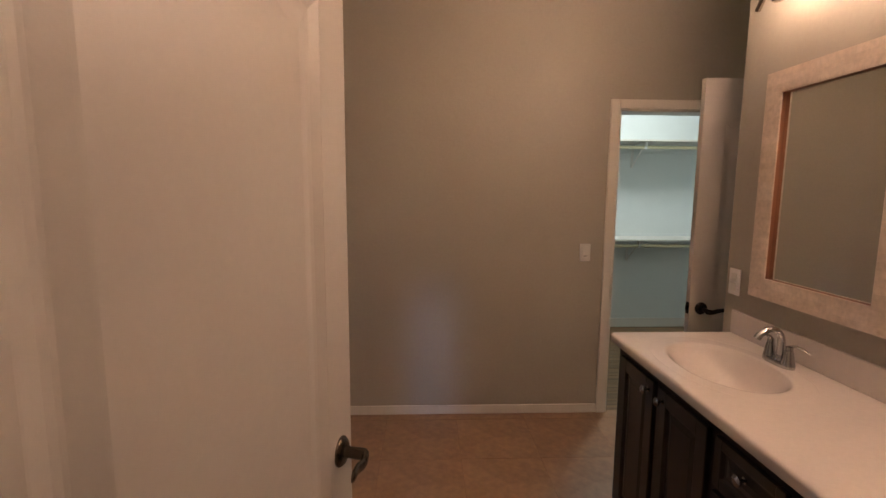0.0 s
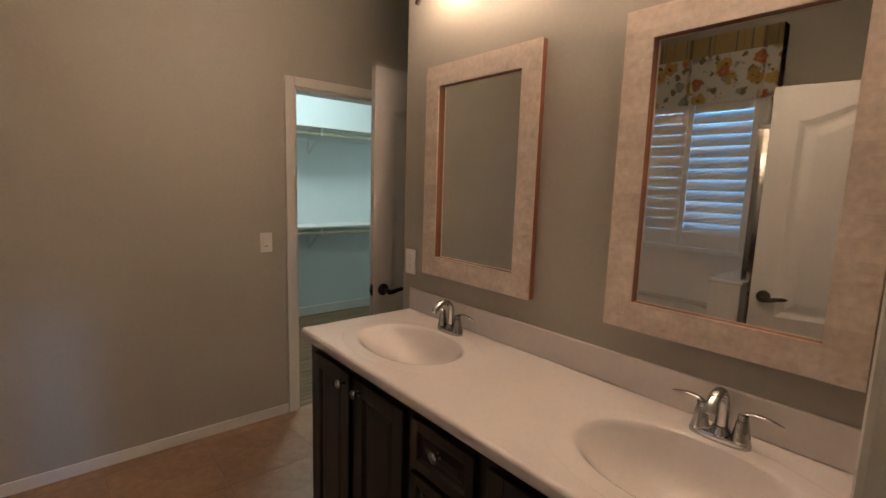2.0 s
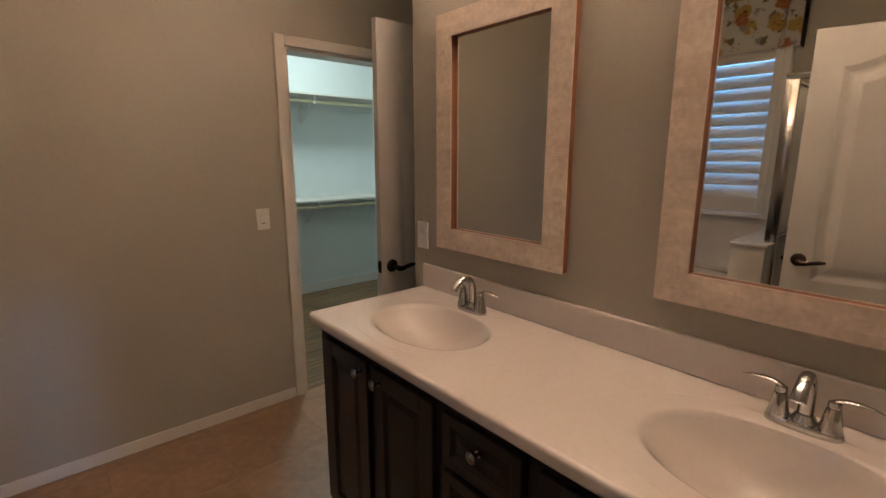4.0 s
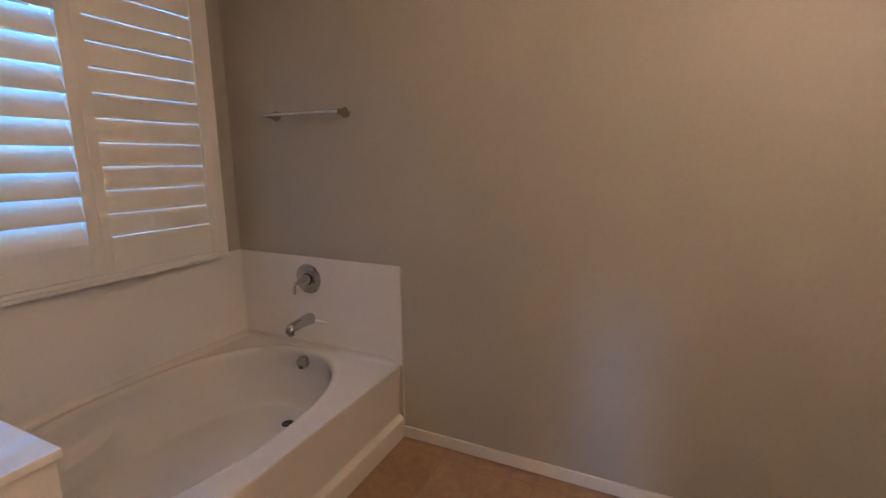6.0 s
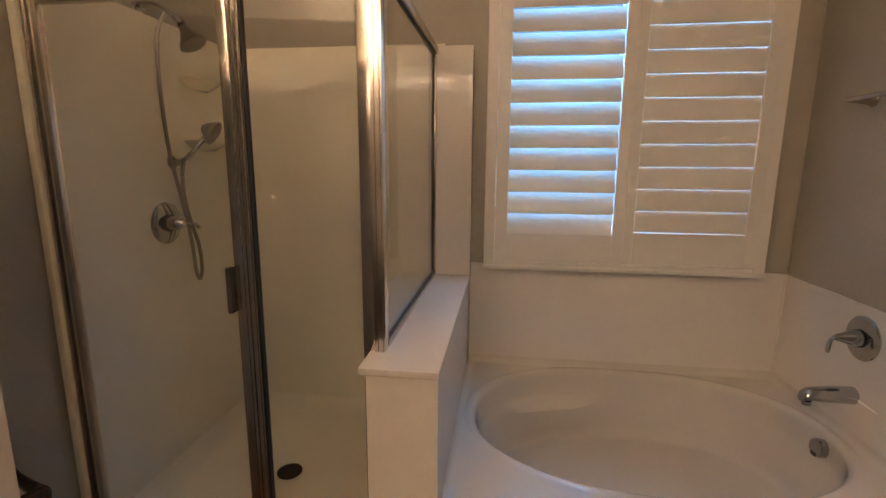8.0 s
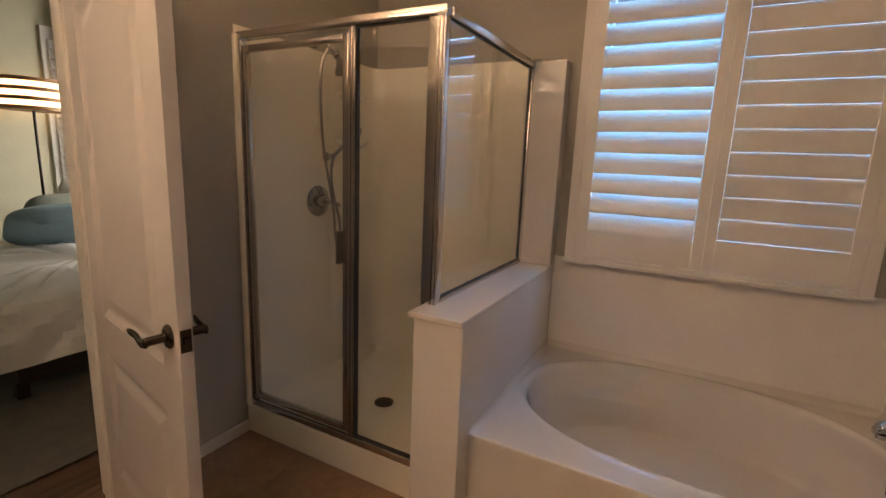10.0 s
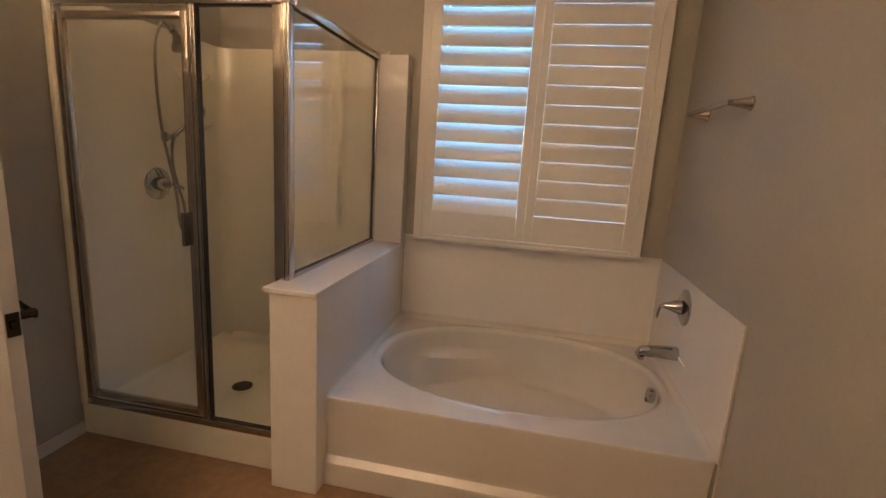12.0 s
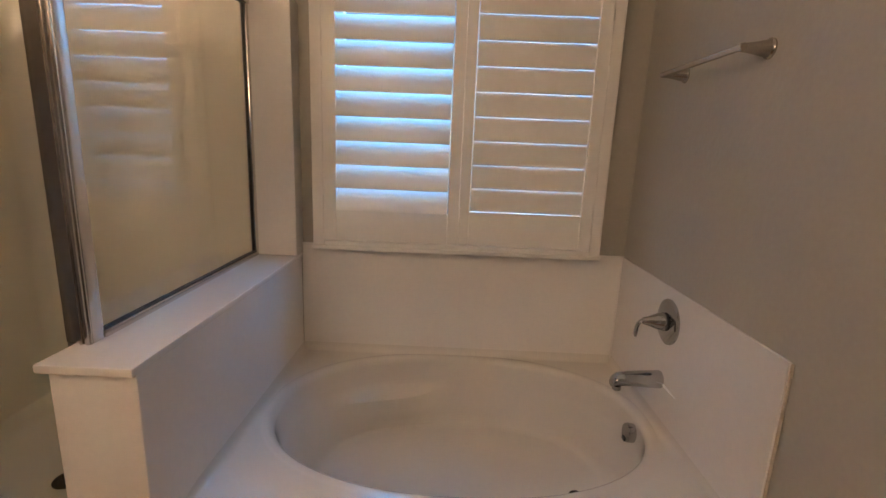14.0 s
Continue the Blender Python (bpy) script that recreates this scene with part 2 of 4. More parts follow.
def floral_mat():
    """Cream cloth with scattered gold, rust and grey-green blossoms."""
    m = bpy.data.materials.new("floral_print")
    m.use_nodes = True
    nt = m.node_tree
    n, l = nt.nodes, nt.links
    b = n["Principled BSDF"]
    b.inputs["Roughness"].default_value = 0.85
    co = n.new("ShaderNodeTexCoord")
    wob = n.new("ShaderNodeTexNoise")
    wob.inputs["Scale"].default_value = 16
    mixv = n.new("ShaderNodeVectorMath")
    mixv.operation = "MULTIPLY_ADD"
    mixv.inputs[1].default_value = (0.09, 0.09, 0.09)
    l.new(co.outputs["Object"], wob.inputs["Vector"])
    l.new(wob.outputs["Color"], mixv.inputs[0])
    l.new(co.outputs["Object"], mixv.inputs[2])
    last = None
    cream = (0.86, 0.82, 0.72, 1)
    for sc, limit, col, shift in ((6.5, 0.33, (0.42, 0.42, 0.38, 1), 8.1), (8.5, 0.27, (0.25, 0.24, 0.10, 1), 1.9), (5.5, 0.40, (0.66, 0.44, 0.14, 1), 0.0), (5.5, 0.17, (0.30, 0.11, 0.03, 1), 0.0), (5.0, 0.31, (0.55, 0.21, 0.09, 1), 3.7), (5.0, 0.12, (0.70, 0.42, 0.16, 1), 3.7), (19.0, 0.17, (0.14, 0.09, 0.05, 1), 5.2)):
        v = n.new("ShaderNodeTexVoronoi")
        v.inputs["Scale"].default_value = sc
        of = n.new("ShaderNodeVectorMath")
        of.inputs[1].default_value = (shift, shift * 1.3, shift * 0.7)
        l.new(mixv.outputs["Vector"], of.inputs[0])
        l.new(of.outputs["Vector"], v.inputs["Vector"])
        st = n.new("ShaderNodeMapRange")
        st.inputs["From Min"].default_value, st.inputs["From Max"].default_value = limit, limit - 0.08
        l.new(v.outputs["Distance"], st.inputs["Value"])
        mx = n.new("ShaderNodeMix")
        mx.data_type = "RGBA"
        l.new(st.outputs["Result"], mx.inputs["Factor"])
        if last is None:
            mx.inputs["A"].default_value = cream
        else:
            l.new(last, mx.inputs["A"])
        mx.inputs["B"].default_value = col
        last = mx.outputs["Result"]
    l.new(last, b.inputs["Base Color"])
    return m


def stripe_mat():
    """Tan cloth with uneven upright stripes."""
    m = mat("striped_band", (0.50, 0.37, 0.17), 0.85, vary=0.08)
    nt = m.node_tree
    n, l = nt.nodes, nt.links
    b = n["Principled BSDF"]
    co, sep, no = n.new("ShaderNodeTexCoord"), n.new("ShaderNodeSeparateXYZ"), n.new("ShaderNodeTexNoise")
    no.noise_dimensions = "1D"
    no.inputs["Scale"].default_value, no.inputs["Detail"].default_value = 26, 2
    l.new(co.outputs["Object"], sep.inputs[0])
    l.new(sep.outputs["Y"], no.inputs["W"])
    st = n.new("ShaderNodeMapRange")
    st.inputs["From Min"].default_value, st.inputs["From Max"].default_value = 0.56, 0.62
    l.new(no.outputs["Fac"], st.inputs["Value"])
    mx = n.new("ShaderNodeMix")
    mx.data_type = "RGBA"
    l.new(st.outputs["Result"], mx.inputs["Factor"])
    l.new(b.inputs["Base Color"].links[0].from_socket, mx.inputs["A"])
    mx.inputs["B"].default_value = (0.24, 0.22, 0.15, 1)
    l.new(mx.outputs["Result"], b.inputs["Base Color"])
    return m


MOSAIC, FLORAL, STRIPE = mosaic_mat(), floral_mat(), stripe_mat()


# ---- builders ----
def box(bm, x0, x1, y0, y1, z0, z1, bevel=0.0, seg=2):
    vs = bmesh.ops.create_cube(bm, size=1.0)["verts"]
    bmesh.ops.transform(bm, verts=vs, matrix=Matrix.LocRotScale(((x0 + x1) / 2, (y0 + y1) / 2, (z0 + z1) / 2), None, (abs(x1 - x0), abs(y1 - y0), abs(z1 - z0))))
    if bevel:
        es = list({e for v in vs for e in v.link_edges})
        bmesh.ops.bevel(bm, geom=es, offset=bevel, segments=seg, profile=0.5, affect="EDGES")


def boxed(*a, **k):
    bm = bmesh.new()
    box(bm, *a, **k)
    return bm


def rings(bm, loops, cap0=True, cap1=True, closed=True):
    """Skins a row of loops of equally many points."""
    made = [[bm.verts.new(p) for p in loop] for loop in loops]
    k = len(made[0])
    for a, b in zip(made, made[1:]):
        for i in range(k if closed else k - 1):
            j = (i + 1) % k
            bm.faces.new((a[i], a[j], b[j], b[i]))
    if cap0:
        bm.faces.new(list(reversed(made[0])))
    if cap1:
        bm.faces.new(made[-1])


def tube(bm, pts, radii, n=12, flat=1.0):
    """A round bar along points; radii is one number or one a point."""
    pts = [Vector(p) for p in pts]
    radii = radii if isinstance(radii, (list, tuple)) else [radii] * len(pts)
    loops, up = [], None
    for i, p in enumerate(pts):
        d = (pts[min(i + 1, len(pts) - 1)] - pts[max(i - 1, 0)]).normalized()
        if up is None:
            up = Vector((0, 0, 1)) if abs(d.z) < 0.9 else Vector((1, 0, 0))
        side = d.cross(up).normalized()
        up = side.cross(d).normalized()
        loops.append([p + radii[i] * (math.cos(2 * math.pi * k / n) * side + flat * math.sin(2 * math.pi * k / n) * up) for k in range(n)])
    rings(bm, loops)


def smooth_path(pts, steps=6):
    """Points on a smooth curve through pts."""
    P = [Vector(p) for p in pts]
    P = [2 * P[0] - P[1]] + P + [2 * P[-1] - P[-2]]
    out = []
    for a, b, c, d in zip(P, P[1:], P[2:], P[3:]):
        for s in range(steps):
            u = s / steps
            out.append(0.5 * (2 * b + (c - a) * u + (2 * a - 5 * b + 4 * c - d) * u * u + (3 * b - a - 3 * c + d) * u ** 3))
    return out + [P[-2]]


def lathe(bm, profile, origin=(0, 0, 0), axis=(0, 0, 1), n=24):
    """Turns (radius, height) pairs about an axis from an origin."""
    m = Matrix.Translation(origin) @ Vector((0, 0, 1)).rotation_difference(Vector(axis)).to_matrix().to_4x4()
    rings(bm, [[m @ Vector((r * math.cos(2 * math.pi * k / n), r * math.sin(2 * math.pi * k / n), h)) for k in range(n)] for r, h in profile])


def lathed(*a, **k):
    bm = bmesh.new()
    lathe(bm, *a, **k)
    return bm


def tubed(*a, **k):
    bm = bmesh.new()
    tube(bm, *a, **k)
    return bm


def finish(bm, smooth, even=True):
    bmesh.ops.recalc_face_normals(bm, faces=bm.faces)
    me = bpy.data.meshes.new("mesh")
    for f in bm.faces:
        f.smooth = smooth
    if smooth:
        for e in bm.edges:
            if len(e.link_faces) == 2 and e.calc_face_angle(0) > 0.6:
                e.smooth = False
    wanted = []
    if smooth and even:
        for f in bm.faces:
            for v in f.verts:
                total = Vector()
                for g in v.link_faces:
                    if f.normal.dot(g.normal) > 0.8:
                        total += g.normal * g.calc_area()
                wanted.append(total.normalized() if total.length > 1e-12 else f.normal.copy())
    bm.to_mesh(me)
    bm.free()
    if wanted:
        me.normals_split_custom_set(wanted)
    return me


def part(name, bm, material, parent=None, label="", smooth=True):
    me = finish(bm, smooth, material is not FRAMEM)
    me.materials.append(material)
    ob = new(name, me)
    if parent is not None:
        ob.parent = parent
    if label:
        tagged(ob, label)
    return ob


def thing(name, label, category, at=(0, 0, 0), turn=0, group=""):
    ob = new(name)
    ob.matrix_world = pose(*at, 0, 0, turn)
    ob.empty_display_size = 0.05
    return tagged(ob, label, category, group)


def setting(name, bm, material, label, category, smooth=False):
    return tagged(part(name, bm, material, None, "", smooth), label, category, "", "structure")


def wall_with_holes(axis, at0, at1, a0, a1, z0, z1, holes):
    """A wall slab between at0 and at1 on axis 'x' or 'y', running a0..a1, with holes (b0, b1, c0, c1)."""
    bm = bmesh.new()

    def slab(b0, b1, c0, c1):
        if b1 - b0 > 1e-4 and c1 - c0 > 1e-4:
            if axis == "y":
                box(bm, b0, b1, at0, at1, c0, c1)
            else:
                box(bm, at0, at1, b0, b1, c0, c1)
    pos = a0
    for b0, b1, c0, c1 in sorted(holes):
        slab(pos, b0, z0, z1)
        slab(b0, b1, z0, c0)
        slab(b0, b1, c1, z1)
        pos = b1
    slab(pos, a1, z0, z1)
    return bm


# ---- structure ----
CEILING = 3.05
NORTH, EAST, SOUTH, WEST = 3.2, 1.635, 0.43, -1.855
WIN = (1.82, 3.0, 0.99, 2.42)
setting("wall_north", wall_with_holes("y", NORTH, NORTH + 0.12, WEST, 2.5, 0, CEILING, [(1.46, 2.17, 0, 2.037)]), WALL, "greige painted wall with an open closet doorway", "wall")
setting("wall_west", wall_with_holes("x", WEST - 0.16, WEST, 0.31, NORTH + 0.12, 0, CEILING, [WIN]), WALL, "greige painted wall behind the bathtub with a shuttered window", "wall")
setting("wall_south", wall_with_holes("y", SOUTH - 0.12, SOUTH, -3.3, 1.74, 0, CEILING, [(-0.15, 0.63, 0, 2.06)]), WALL, "greige painted wall with the bathroom doorway", "wall")
setting("wall_east", boxed(EAST, EAST + 0.12, SOUTH, 2.285, 0, CEILING, bevel=0.012), WALL, "greige textured wall behind the double vanity", "wall")
setting("wall_passage", boxed(2.38, 2.5, SOUTH, NORTH, 0, CEILING), WALL, "greige painted wall closing the passage beside the vanity wall", "wall")
setting("ceiling", boxed(-3.3, 3.8, -3.6, 5.4, CEILING, CEILING + 0.1), CEIL, "plain painted ceiling", "ceiling")
CLW = "pale painted wall inside the walk-in closet"
setting("wall_closet", boxed(1.18, 3.72, 5.2, 5.32, 0, CEILING), CLOSETW, CLW, "wall")
setting("wall_closet", boxed(1.18, 1.30, 3.32, 5.2, 0, CEILING), CLOSETW, CLW, "wall")
setting("wall_closet", boxed(3.60, 3.72, 3.32, 5.2, 0, CEILING), CLOSETW, CLW, "wall")
setting("wall_closet", boxed(2.232, 3.60, 3.321, 3.40, 0, CEILING), CLOSETW, CLW, "wall")
BDW = "pale yellow-green textured bedroom wall"
setting("wall_bedroom", wall_with_holes("y", -3.42, -3.3, -3.3, 1.9, 0, CEILING, [(0.04, 0.52, 0.20, 1.88)]), BEDW, BDW, "wall")
setting("wall_bedroom", wall_with_holes("x", -3.42, -3.3, -3.3, 0.31, 0, CEILING, [(-2.2, -1.0, 0.9, 2.3)]), BEDW, BDW, "wall")
setting("wall_bedroom", boxed(1.74, 1.86, -3.3, 0.43, 0, CEILING), BEDW, BDW, "wall")

# floors: bases under the separate pieces
bath_floor = setting("floor", boxed(WEST, 2.38, SOUTH - 0.02, NORTH + 0.02, -0.06, -0.0012), GROUT, "beige-brown square floor tiles with thin grout joints", "floor")
closet_floor = setting("floor_closet", boxed(1.3, 3.6, NORTH + 0.02, 5.2, -0.06, -0.006), GASKET, "grey-brown wood-look plank floor in the closet", "floor")
bed_floor = setting("floor_bedroom", boxed(-3.3, 1.74, -3.3, SOUTH - 0.02, -0.06, -0.006), GASKET, "reddish hardwood plank floor in the bedroom", "floor")


def strip(axis, a0, a1, wall, out, z0, z1, t, bevel=0.004):
    """A board on a wall: along axis, from a0 to a1; out is the way into the room."""
    w0, w1 = sorted((wall, wall + out * t))
    return boxed(a0, a1, w0, w1, z0, z1, bevel=bevel) if axis == "x" else boxed(w0, w1, a0, a1, z0, z1, bevel=bevel)


BASEL = "low off-white baseboard along the wall"
for nm, ax, a0, a1, wl, out in (("baseboard", "x", -0.752, 1.402, NORTH, -1), ("baseboard", "x", 2.23, 2.38, NORTH, -1), ("baseboard", "x", -0.76, -0.21, SOUTH, 1), ("baseboard", "x", 0.72, 1.08, SOUTH, 1)):
    setting(nm, strip(ax, a0, a1, wl, out, 0, 0.062, 0.013), TRIM, BASEL, "baseboard")
setting("baseboard", strip("x", 1.30, 3.6, 5.2, -1, 0, 0.10, 0.014), TRIM, "white baseboard at the foot of the closet wall", "baseboard")


def door_casing(name, x0, x1, top, wall, out, width=0.057, t=0.018, lbl="cream painted door casing"):
    bm = bmesh.new()
    w0, w1 = sorted((wall, wall + out * t))
    box(bm, x0 - width, x0, w0, w1, 0, top + width, 0.005)
    box(bm, x1, x1 + width, w0, w1, 0, top + width, 0.005)
    box(bm, x0, x1, w0, w1, top, top + width, 0.005)
    return setting(name, bm, TRIM, lbl, "trim")


def door_jamb(name, x0, x1, top, y0, y1):
    bm = bmesh.new()
    box(bm, x0 - 0.004, x0 + 0.016, y0, y1, 0, top - 0.02, 0.002)
    box(bm, x1 - 0.016, x1 + 0.004, y0, y1, 0, top - 0.02, 0.002)
    box(bm, x0, x1, y0, y1, top - 0.02, top + 0.002, 0.002)
    ym = (y0 + y1) / 2
    box(bm, x0 + 0.016, x0 + 0.026, ym - 0.02, ym + 0.02, 0, top - 0.02, 0.002)
    box(bm, x1 - 0.026, x1 - 0.016, ym - 0.02, ym + 0.02, 0, top - 0.02, 0.002)
    return setting(name, bm, TRIM, "cream painted door jamb with a stop bead", "trim")


door_casing("trim", 1.462, 2.168, 2.037, NORTH, -1, lbl="cream painted casing round the closet doorway")
door_jamb("trim", 1.464, 2.166, 2.04, NORTH - 0.002, NORTH + 0.135)
door_casing("trim", -0.148, 0.628, 2.058, SOUTH, 1, t=0.028, lbl="cream painted casing round the bathroom doorway")
door_casing("trim", -0.148, 0.628, 2.058, SOUTH - 0.12, -1, lbl="cream painted casing on the bedroom side of the doorway")
door_jamb("trim", -0.146, 0.626, 2.06, SOUTH - 0.122, SOUTH + 0.002)


# ---- doors ----
def outline(x0, x1, z0, z1, rise, i, n=14):
    """A panel outline drawn in by i, with an arched head of the given rise."""
    pts = [(x0 + i, z0 + i), (x1 - i, z0 + i)]
    for k in range(n + 1):
        u = 1 - k / n
        pts.append((x0 + i + (x1 - x0 - 2 * i) * u, z1 - i - rise + rise * (0.5 - 0.5 * math.cos(2 * math.pi * u))))
    return pts


def door_leaf(name, label, width, height, at, turn, lever_mat, lever_label, group, free_low=0.008, hz=0.945, levers=(-1, 1)):
    """A two-panel door hung at local x = 0, swinging its width along local x; it is 35 mm thick about y = 0."""
    d = thing(name, label, "door", at, turn, group)
    st, h = 0.0175, height
    bm = bmesh.new()
    sw, zl0, zl1, zu0, zu1, rise = 0.118, 0.215, 0.705, 0.845, 1.940, 0.08
    box(bm, 0, sw, -st, st, free_low, h)
    box(bm, width - sw, width, -st, st, free_low, h)
    box(bm, sw, width - sw, -st, st, free_low, zl0)
    box(bm, sw, width - sw, -st, st, zl1, zu0)
    head = outline(sw, width - sw, zu0, zu1, rise, 0)[2:]
    loops = []
    for y in (-st, st):
        loops.append([(x, y, z) for x, z in head] + [(sw, y, h), (width - sw, y, h)])
    rings(bm, loops)
    for x0, x1, z0, z1, r in ((sw, width - sw, zl0, zl1, 0.0), (sw, width - sw, zu0, zu1, rise)):
        for s in (-1, 1):
            rings(bm, [[(x, s * y, z) for x, z in outline(x0, x1, z0, z1, r, i)] for i, y in ((0, st - 0.0005), (0.004, st - 0.0015), (0.026, st - 0.0090), (0.036, st - 0.0098), (0.042, st - 0.0092), (0.072, st - 0.0025), (0.078, st - 0.0015))], cap0=False)
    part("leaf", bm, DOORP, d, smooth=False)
    hx = width - 0.062
    part("latch_plate", boxed(width - 0.001, width + 0.0025, -0.0140, 0.0140, hz - 0.031, hz + 0.031, bevel=0.001), lever_mat, d, "dark bronze latch plate")
    for s in levers:
        rose = part("lever_rose", lathed([(0.033, 0), (0.033, 0.004), (0.028, 0.010), (0.016, 0.013)], (hx, s * st, hz), (0, s, 0), n=24), lever_mat, d, lever_label)
        sp = bmesh.new()
        tube(sp, [(hx, s * (st + 0.01), hz), (hx, s * (st + 0.02), hz), (hx, s * (st + 0.056), hz - 0.001), (hx, s * (st + 0.062), hz - 0.001)], [0.0155, 0.0125, 0.0125, 0.008])
        tube(sp, smooth_path([(hx + 0.008, s * (st + 0.056), hz - 0.002), (hx - 0.022, s * (st + 0.061), hz - 0.007), (hx - 0.06, s * (st + 0.060), hz + 0.001), (hx - 0.105, s * (st + 0.067), hz + 0.007)]), [0.0045] + [0.0072] * 5 + [0.0064] * 6 + [0.0058] * 4 + [0.0052, 0.004, 0.002], n=14, flat=1.9)
        part("lever", sp, lever_mat, rose)
    part("latch_bolt", boxed(width + 0.002, width + 0.010, -0.007, 0.007, hz - 0.010, hz + 0.010, bevel=0.002), lever_mat, d, "dark latch bolt")
    for hgz in (0.22, 1.02, 1.82):
        part("hinge", tubed([(-0.004, st + 0.004, hgz - 0.045), (-0.004, st + 0.004, hgz + 0.045)], 0.006, n=10), lever_mat, d, "dark metal hinge barrel")
    return d


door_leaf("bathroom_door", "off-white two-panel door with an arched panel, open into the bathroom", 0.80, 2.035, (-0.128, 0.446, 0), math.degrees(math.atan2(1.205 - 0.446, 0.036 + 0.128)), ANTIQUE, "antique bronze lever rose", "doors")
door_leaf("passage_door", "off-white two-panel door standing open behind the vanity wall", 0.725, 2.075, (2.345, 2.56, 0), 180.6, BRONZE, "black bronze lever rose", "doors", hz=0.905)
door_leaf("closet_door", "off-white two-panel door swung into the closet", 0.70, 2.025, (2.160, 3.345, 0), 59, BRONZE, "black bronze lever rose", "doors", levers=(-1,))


# ---- window, shutters, valance ----
win = new("window_1")
tagged(win, "white vinyl window behind the plantation shutters", "window", "", "structure")
wf = bmesh.new()
y0, y1, z0, z1 = WIN
for a in ((y0, y0 + 0.05, z0, z1), (y1 - 0.05, y1, z0, z1), (y0 + 0.05, y1 - 0.05, z0, z0 + 0.05), (y0 + 0.05, y1 - 0.05, z1 - 0.05, z1), ((y0 + y1) / 2 - 0.025, (y0 + y1) / 2 + 0.025, z0 + 0.05, z1 - 0.05)):
    box(wf, WEST - 0.13, WEST - 0.08, a[0], a[1], a[2], a[3], 0.004)
part("window_frame", wf, SHUT, win)
for a, b in ((y0 + 0.05, (y0 + y1) / 2 - 0.025), ((y0 + y1) / 2 + 0.025, y1 - 0.05)):
    pane = part("pane", boxed(WEST - 0.108, WEST - 0.102, a, b, z0 + 0.05, z1 - 0.05), GLASS, win)
    pane.visible_shadow = False

SF0, SF1, SFB, SFT = 1.757, 3.063, 0.928, 2.46
shut = thing("plantation_shutters", "white two-panel plantation shutters with tilted louvers over the tub", "shutters", (WEST, (SF0 + SF1) / 2, SFB))
cy = (SF0 + SF1) / 2
fr = bmesh.new()
FT = 0.068
for a in ((SF0, SF0 + 0.052, SFB, SFT), (SF1 - 0.052, SF1, SFB, SFT), (SF0 + 0.052, SF1 - 0.052, SFB, SFB + 0.030), (SF0 + 0.052, SF1 - 0.052, SFT - 0.05, SFT)):
    box(fr, 0.002, FT, a[0] - cy, a[1] - cy, a[2] - SFB, a[3] - SFB, 0.006)
box(fr, 0.002, FT + 0.007, SF0 - cy - 0.004, SF1 - cy + 0.004, -0.010, 0.010, 0.004)
part("frame", fr, SHUT, shut)
PX0, PX1 = 0.044, 0.076
LB = 1.096
PITCH = 0.1025


def shutter_panel(p0, p1, l0, l1, tilt, nm, lift, rail, shift, half):
    fm = bmesh.new()
    zb, zt = SFB + 0.0345, SFT - 0.055
    for a in ((p0, l0, zb, zt), (l1, p1, zb, zt), (l0, l1, zb, LB + rail), (l0, l1, zt - 0.10, zt)):
        box(fm, PX0, PX1, a[0] - cy, a[1] - cy, a[2] - SFB, a[3] - SFB, 0.003)
    pan = part("shutter_panel", fm, SHUT, shut, nm)
    a = radians(tilt)
    prof = []
    for k in range(16):
        u = 2 * math.pi * k / 16
        px, pz = 0.0055 * math.cos(u), half * math.sin(u)
        prof.append((px * math.cos(a) - pz * math.sin(a), px * math.sin(a) + pz * math.cos(a)))
    lb = bmesh.new()
    rings(lb, [[(x, y, z) for x, z in prof] for y in (-(l1 - l0) / 2 + 0.0016, (l1 - l0) / 2 - 0.0016)])
    me = finish(lb, True)
    me.materials.append(SHUT)
    for k in range(12):
        lv = new("louver", me)
        lv.parent = pan
        lv.location = ((PX0 + PX1) / 2, (l0 + l1) / 2 - cy + shift, LB + lift + PITCH * k - SFB)
    return pan


shutter_panel(SF0 + 0.0532, 2.4165, 1.868, 2.366, 22, "shutter panel with half-open louvers", 0.054, 0.003, -0.0014, 0.0578)
shutter_panel(2.4172, SF1 - 0.0532, 2.462, 2.958, 3, "shutter panel with nearly closed louvers", 0.072, 0.020, 0.0014, 0.0511)

for side_y in (SF0 + 0.047, SF1 - 0.059):
    for hz_ in (1.20, 1.72, 2.24):
        part("hinge", boxed(FT - 0.004, FT + 0.004, side_y - cy, side_y + 0.012 - cy, hz_ - 0.03 - SFB, hz_ + 0.03 - SFB, bevel=0.002), SHUT, shut, "small painted hinge")

val = thing("window_valance", "floral cloth valance with a striped band above the shutters", "valance", (WEST, 2.40, 2.30))
VD = 0.13


def valance_cloth(z0, z1, bulge):
    bm = bmesh.new()
    path = [(0.004, -0.70)] + [(VD * 0.9 + bulge, -0.70)]
    n = 120
    for k in range(n + 1):
        y = -0.70 + 1.40 * k / n
        pleat = min(abs(y - p) for p in (-0.58, 0.02, 0.58))
        path.append((VD + bulge - 0.05 * math.exp(-(pleat / 0.008) ** 2) + 0.004 * math.sin(y * 17), y))
    path += [(VD * 0.9 + bulge, 0.70), (0.004, 0.70)]
    rings(bm, [[(x, y, z) for x, y in path] for z in (z0, z0 + 0.01, (z0 + z1) / 2, z1)], False, False, False)
    bmesh.ops.solidify(bm, geom=bm.faces[:], thickness=0.006)
    return bm


